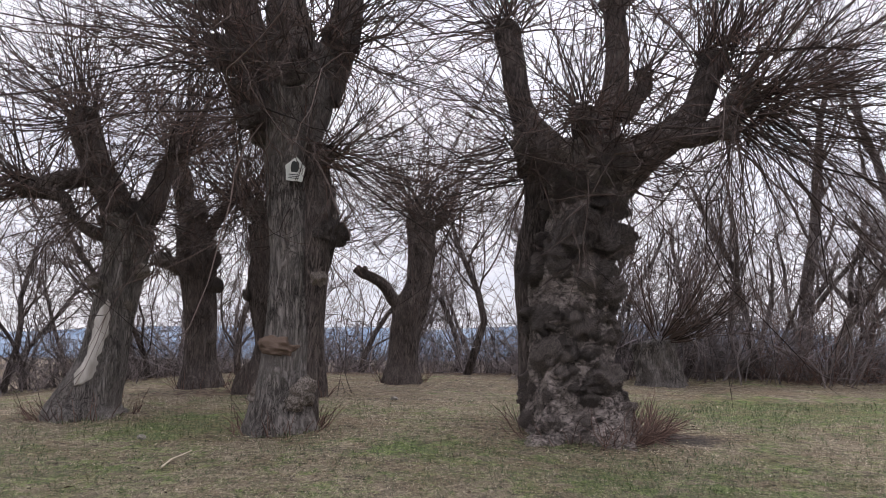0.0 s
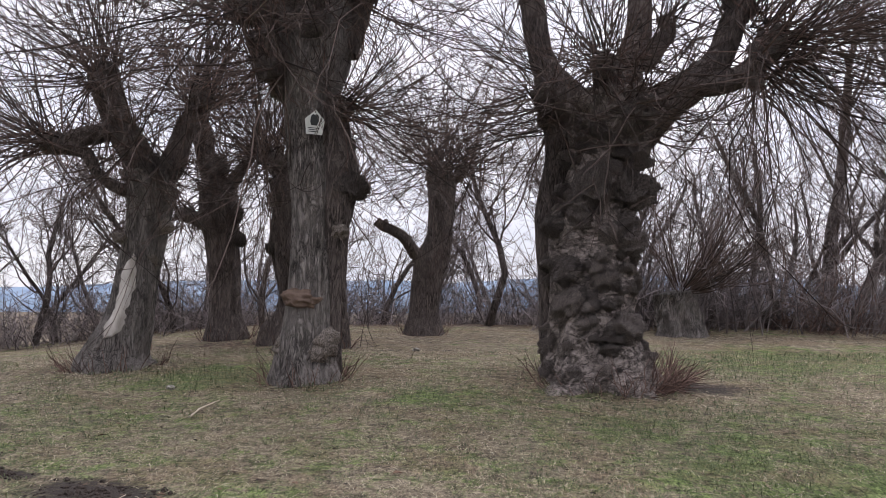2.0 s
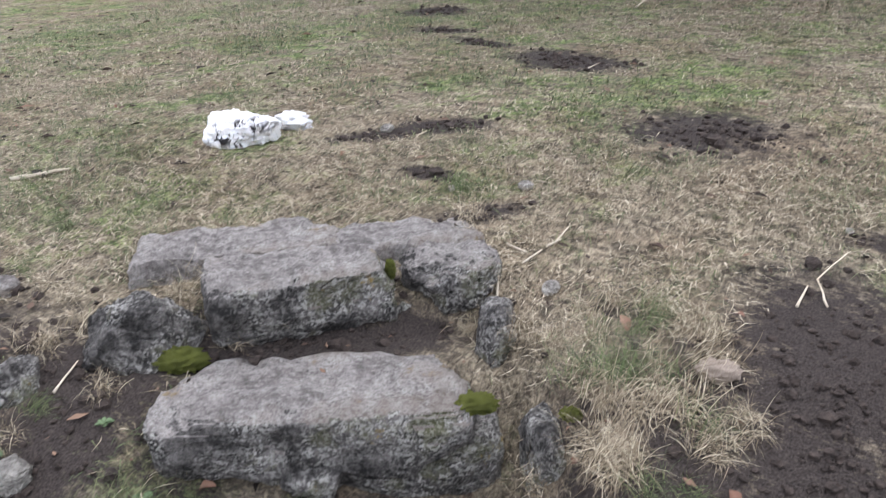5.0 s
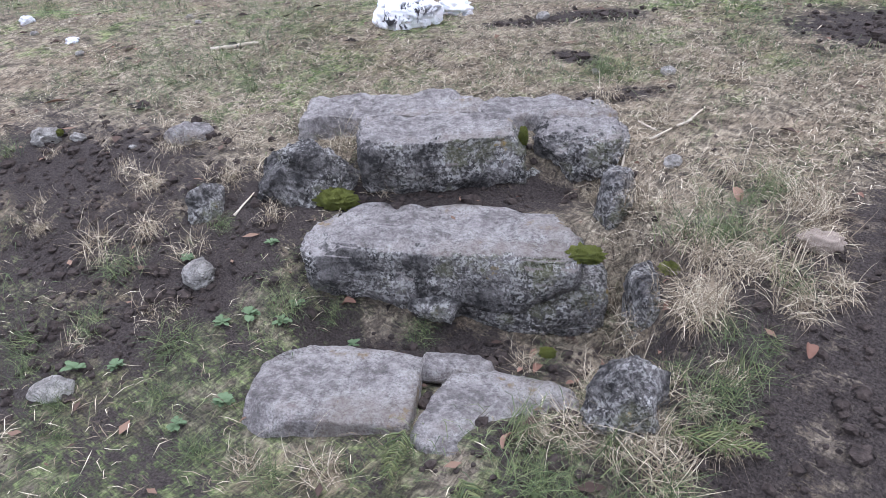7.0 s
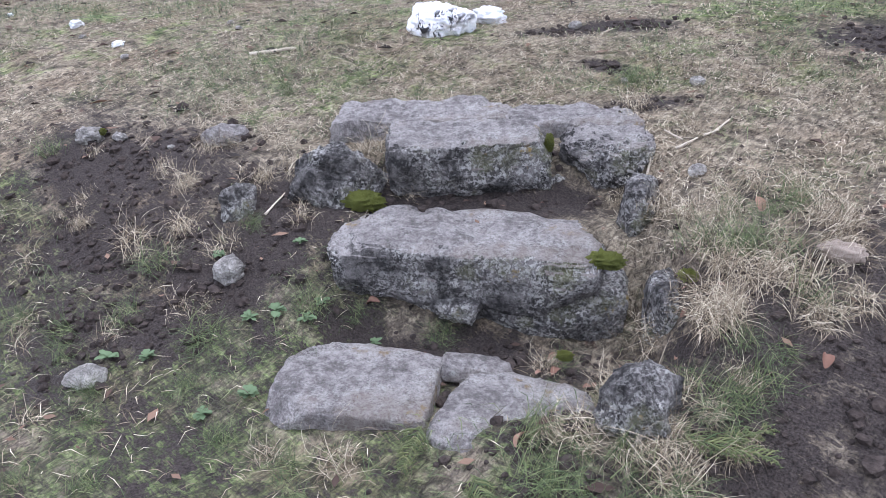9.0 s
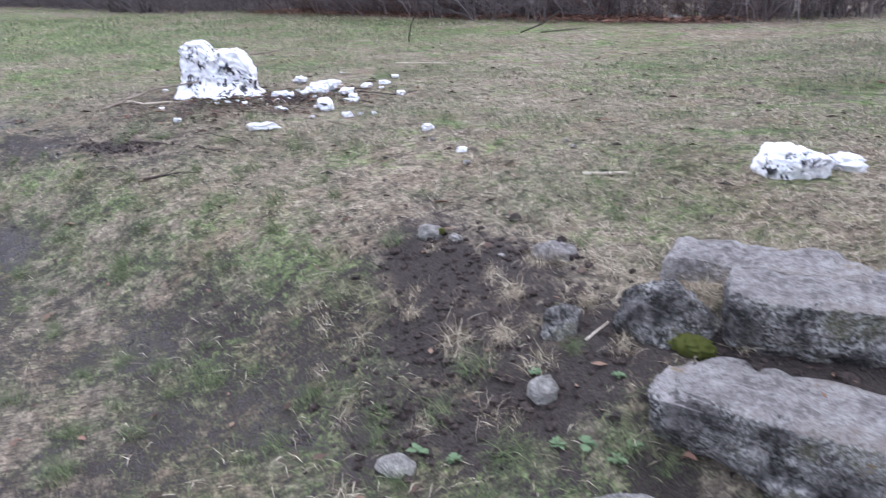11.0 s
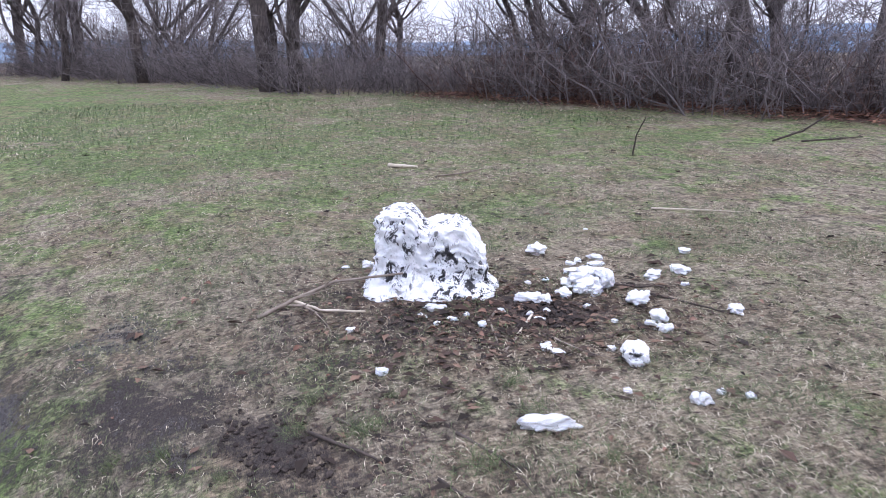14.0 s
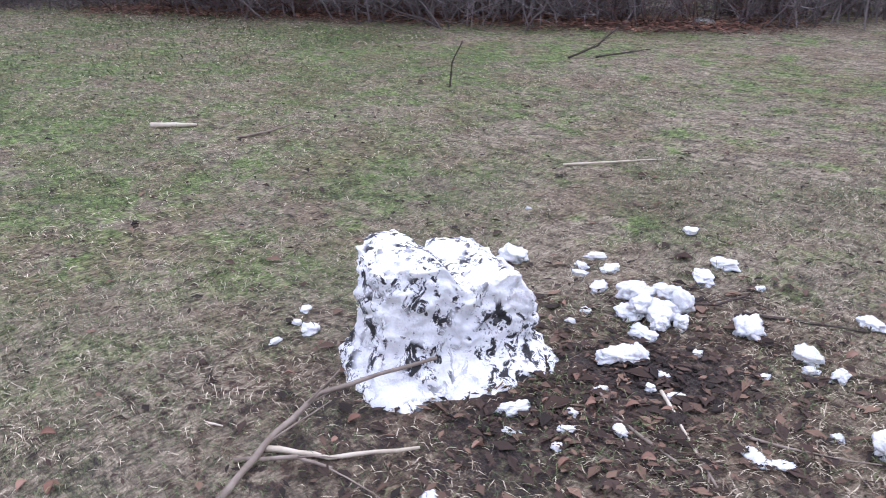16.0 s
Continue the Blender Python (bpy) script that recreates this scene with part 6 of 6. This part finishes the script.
def weed_leaf(seed):
    rr = random.Random(seed)
    v, f = [], []
    for i, (q, w) in enumerate(((0.1, 0.03), (0.35, 0.10), (0.55, 0.20), (0.75, 0.24), (0.9, 0.16), (1.0, 0.03))):
        h = 0.22 * math.sin(q * 2.6) + rr.uniform(-0.03, 0.03)
        v.extend(((q, -w, h + 0.06), (q, 0, h), (q, w, h + 0.06)))
        if i:
            o = 3 * i
            f.extend(((o - 3, o - 2, o + 1, o), (o - 2, o - 1, o + 2, o + 1)))
    me = bpy.data.meshes.new("leaf")
    me.from_pydata(v, [], f)
    me.materials.append(HERB)
    me.shade_smooth()
    return me


WEED = [weed_leaf(i) for i in range(3)]
for i, (x, y, s) in enumerate(((-2.10, 0.93, 0.085), (-2.02, 0.99, 0.07), (-1.93, 0.70, 0.07), (-2.44, 0.95, 0.06), (-2.39, 0.5, 0.08), (-0.78, 1.87, 0.06), (-1.97, 0.57, 0.06), (-2.25, 1.15, 0.05), (-2.16, 0.87, 0.06),
                               (-2.05, 1.07, 0.06), (-1.85, 1.12, 0.05), (-2.30, 0.58, 0.06))):
    rr = np.random.default_rng(300 + i)
    weed = thing("weed_rosette", x, y, gz(x, y))
    tagged(weed, "low rosette of crinkled green weed leaves", "weed", group="weeds by the steps")
    for k in range(22):
        lf_ob = new("leaf", WEED[k % 3])
        lf_ob.parent = weed
        q = s * float(rr.uniform(0.25, 0.55))
        lf_ob.matrix_basis = Matrix.LocRotScale((0, 0, 0.006), Euler((0, float(rr.uniform(-0.5, 0.05)), float(rr.uniform(0, 6.28)))), (q, q, q))
for i, (x, y, deg, l) in enumerate(((-1.42, 0.90, -60, 0.18), (-0.86, 1.18, 20, 0.22), (-1.2, 0.85, -30, 0.17), (-0.78, 1.22, 60, 0.15))):
    rr = np.random.default_rng(400 + i)
    w = Wood()
    w.tube([(0, 0, 0.012), (l * 0.5, 0.01, 0.03), (l, 0, 0.02)], (0.003, 0.002, 0.0012), 4)
    for k in range(16):
        q = 0.1 + 0.88 * k / 16
        for sgn in (-1, 1):
            ll = l * 0.38 * (1 - q * 0.65)
            b = np.array((q * l, 0, 0.025))
            e = b + np.array((ll * 0.75, sgn * ll * 0.6, rr.normal(0, 0.012)))
            w.tube([b, (b + e) / 2 + (0, 0, 0.006), e], (0.0022, 0.0022, 0.001), 3)
            for j in (0.35, 0.6, 0.85):
                c = b + (e - b) * j
                w.tube([c, c + np.array((ll * 0.28, 0, 0.002))], (0.002, 0.0012), 3)
                w.tube([c, c + np.array((ll * 0.05, sgn * ll * 0.26, 0.002))], (0.002, 0.0012), 3)
    ob = new("evergreen_sprig", w.mesh("evergreen_sprig", THUJA))
    ob.matrix_basis = Matrix.LocRotScale((x, y, gz(x, y) + 0.01), Euler((0, 0, radians(deg))), None)
    tagged(ob, "fallen flat evergreen sprig on dead grass", "sprig", group="fallen sprigs")
root = new("root_clump", blob_mesh("root_clump", STICK, 5, 4, 0.35, 3.0, 1.0, 2.2))
root.matrix_basis = turned(-0.78, 1.86, gz(-0.78, 1.86) + 0.02, 20, 0.055, 0.03, 0.03)
tagged(root, "dug-out root clump with a sprouting weed", "root clump")

# ---- the sward: blades that nobody could count ----


def lattice(x, y, scale, seed):
    """Smooth value noise, 0 to 1, at arrays of places."""
    table = np.random.default_rng(seed).random((128, 128))
    u, v = x * scale, y * scale
    i, j = np.floor(u).astype(int), np.floor(v).astype(int)
    f, g = u - i, v - j
    f, g = f * f * (3 - 2 * f), g * g * (3 - 2 * g)
    at = lambda p, q: table[p % 128, q % 128]
    return (at(i, j) * (1 - f) + at(i + 1, j) * f) * (1 - g) + (at(i, j + 1) * (1 - f) + at(i + 1, j + 1) * f) * g


def on_ground(x, y):
    """Ground height and cover at arrays of places, between the ground's own corners."""
    i = np.clip(np.searchsorted(GX, x) - 1, 0, len(GX) - 2)
    j = np.clip(np.searchsorted(GY, y) - 1, 0, len(GY) - 2)
    f, g = (x - GX[i]) / (GX[i + 1] - GX[i]), (y - GY[j]) / (GY[j + 1] - GY[j])
    w = ((1 - f) * (1 - g), f * (1 - g), (1 - f) * g, f * g)
    z = w[0] * GZ[j, i] + w[1] * GZ[j, i + 1] + w[2] * GZ[j + 1, i] + w[3] * GZ[j + 1, i + 1]
    c = w[0][:, None] * GC[j, i] + w[1][:, None] * GC[j, i + 1] + w[2][:, None] * GC[j + 1, i] + w[3][:, None] * GC[j + 1, i + 1]
    return z, c


def quads_object(name, v, material):
    """One mesh of loose four-cornered pieces; v has the shape (n, 4, 3)."""
    n = len(v)
    me = bpy.data.meshes.new(name)
    me.vertices.add(n * 4)
    me.loops.add(n * 4)
    me.polygons.add(n)
    me.vertices.foreach_set("co", v.reshape(-1).astype(np.float32))
    me.loops.foreach_set("vertex_index", np.arange(n * 4, dtype=np.int32))
    me.polygons.foreach_set("loop_start", np.arange(n, dtype=np.int32) * 4)
    me.update(calc_edges=True)
    me.validate()
    me.materials.append(material)
    return new(name, me)


# stretches of lawn: x from, to, y from, to, blades to the square metre, half width, length
LAWN = ((-3.6, 0.4, -0.4, 3.2, 9000, 0.0013, 0.068), (-6.5, -3.6, -1.4, 3.2, 6500, 0.0014, 0.055), (-9.2, -6.5, -1.4, 3.6, 6500, 0.0014, 0.050),
        (-7.5, 4.5, 3.2, 6.5, 3000, 0.0022, 0.060), (-8.0, 6.5, 6.5, 11.0, 1500, 0.0032, 0.070), (-13.5, -9.2, -2.5, 5.5, 1500, 0.0026, 0.060), (-21.0, -13.5, -4.0, 6.0, 420, 0.0050, 0.10))


def blades(name, material, share, want_green, seed, label):
    """Lying and leaning blades over the lawn, in uneven clumps."""
    rr = np.random.default_rng(seed)
    out = []
    for x0, x1, y0, y1, per, wd, ln in LAWN:
        n = int(per * share * (x1 - x0) * (y1 - y0))
        x, y = rr.uniform(x0, x1, n), rr.uniform(y0, y1, n)
        z, c = on_ground(x, y)
        soil, green, litter, wet = c.T
        clump = 0.5 * lattice(x, y, 2.3, seed + 5) + 0.3 * lattice(x, y, 7.0, seed + 6) + 0.2 * lattice(x, y, 19.0, seed + 7)
        # the same green islands for the fresh and the dead blades
        isle = 0.55 * lattice(x, y, 1.1, 70) + 0.45 * lattice(x, y, 4.5, 71)
        fresh = np.clip(green * 1.15 + (isle - 0.5) * 1.3, 0.03, 0.95)
        q = rr.random(n)
        keep = (clump > 0.26 + 0.3 * rr.random(n)) & (soil + 0.5 * (clump - 0.5) < 0.22 + 0.36 * q) & (wet < 0.34 + 0.25 * q)
        keep &= rr.random(n) < (fresh if want_green else 1.0 - 0.75 * fresh)
        a, b = STEP_U.x * (x + 1.75) + STEP_U.y * (y - 1.55), -STEP_U.y * (x + 1.75) + STEP_U.x * (y - 1.55)
        keep &= ~((np.abs(a) < 0.42) & (np.abs(b) < 0.62) & (q > 0.3))
        x, y, z, q = x[keep], y[keep], z[keep] - 0.003, q[keep]
        n = len(x)
        l = ln * rr.uniform(0.4, 1.4, n)
        h = l * rr.uniform(0.12, 0.62, n) * (1.15 if want_green else 0.55)
        turn = rr.uniform(0, 2 * math.pi, n)
        ca, sa = np.cos(turn), np.sin(turn)
        k = l * rr.uniform(-0.16, 0.16, n)
        mx, my, mz = x + ca * l * 0.5 - sa * k, y + sa * l * 0.5 + ca * k, z + h
        base = np.stack((x, y, z), -1)
        left = np.stack((mx - sa * wd, my + ca * wd, mz), -1)
        right = np.stack((mx + sa * wd, my - ca * wd, mz), -1)
        tip = np.stack((x + ca * l, y + sa * l, z + h * 0.75), -1)
        out.append(np.stack((base, right, tip, left), 1))
    return tagged(quads_object(name, np.concatenate(out), material), label, "grass", kind="stuff")


blades("dead_turf", GRASS_DRY, 1.15, False, 1, "matted straw-coloured dead grass blades")
blades("green_turf", GRASS_GREEN, 1.0, True, 2, "short green winter grass blades")

# crumbs of dug soil
rr = np.random.default_rng(9)
ball = bmesh.new()
bmesh.ops.create_icosphere(ball, subdivisions=1, radius=1.0)
bv, bf = [tuple(w.co) for w in ball.verts], [tuple(w.index for w in q.verts) for q in ball.faces]
ball.free()
v, f = [], []
for p in SOIL_AT:
    if p[1] > 5.5 and p[0] > -1:
        continue
    for _ in range(int(900 * p[2] * p[3] ** 0.5)):
        a = radians(p[4])
        du, dv = rr.normal(0, 0.5) * p[2], rr.normal(0, 0.5) * p[3]
        x, y = p[0] + du * math.cos(a) - dv * math.sin(a), p[1] + du * math.sin(a) + dv * math.cos(a)
        s = float(rr.gamma(2.0, 0.0035)) + 0.003
        o = len(v)
        j = rr.uniform(0.6, 1.4, (len(bv), 3))
        z = gz(x, y) + s * 0.2
        v.extend((x + q[0] * s * k[0], y + q[1] * s * k[1], z + q[2] * s * 0.8 * k[2]) for q, k in zip(bv, j))
        f.extend(tuple(o + i for i in t) for t in bf)
crumbs = mesh_object("soil_crumbs", v, f, SOIL, smooth=False)
tagged(crumbs, "dark crumbs of freshly dug soil", "soil", kind="stuff")

# flecks of dead leaf and bark over the lawn
v, f = [], []
for k in range(7500):
    x, y = (float(rr.normal(-6.5, 3.6)), float(rr.normal(2.4, 2.6))) if k < 5000 else (float(rr.normal(-7.0, 0.42)), float(rr.normal(1.0, 0.5)))
    a, s, w = rr.uniform(0, 6.28), float(rr.gamma(2.0, 0.006)) + 0.006, rr.uniform(0.25, 0.6)
    ca, sa = math.cos(a) * s, math.sin(a) * s
    z = gz(x, y) + 0.012
    lift = rr.uniform(0.0, 0.5) * s
    o = len(v)
    v.extend(((x - ca, y - sa, z), (x + sa * w, y - ca * w, z + lift), (x + ca, y + sa, z + 0.004), (x - sa * w, y + ca * w, z + lift * 0.6)))
    f.append((o, o + 1, o + 2, o + 3))
FLECK = Nodes("leaf_fleck", 0.9)
FLECK = FLECK.done(FLECK.ramp(FLECK.random(True), (0.0, (0.02, 0.016, 0.013)), (0.7, (0.07, 0.045, 0.034)), (1.0, (0.22, 0.14, 0.095))))
tagged(mesh_object("leaf_flecks", v, f, FLECK, smooth=False), "dark crumbled leaf and bark bits strewn over turf", "debris", kind="stuff")

# russet leaves blown under the hedge
v = []
for k in range(7000):
    q = rr.random()
    x = -20.5 + 9.5 * q + rr.normal(0, 0.3)
    y = 3.7 + 5.6 * q + rr.normal(0.25, 0.45)
    a, s, w = rr.uniform(0, 6.28), rr.uniform(0.025, 0.055), rr.uniform(0.4, 0.7)
    ca, sa = math.cos(a) * s, math.sin(a) * s
    z = gz(x, y) + 0.02 + rr.uniform(0, 0.05)
    lift = rr.uniform(-0.3, 0.5) * s
    v.append(((x - ca, y - sa, z), (x + sa * w, y - ca * w, z + lift), (x + ca, y + sa, z + 0.01), (x - sa * w, y + ca * w, z + lift * 0.6)))
RUSSET = Nodes("russet_leaf", 0.85)
RUSSET = RUSSET.done(RUSSET.ramp(RUSSET.random(True), (0.0, (0.045, 0.022, 0.016)), (0.6, (0.15, 0.068, 0.045)), (1.0, (0.30, 0.16, 0.10))))
tagged(quads_object("hedge_litter", np.array(v), RUSSET), "russet fallen leaves drifted under the hedge", "leaf litter", kind="stuff")
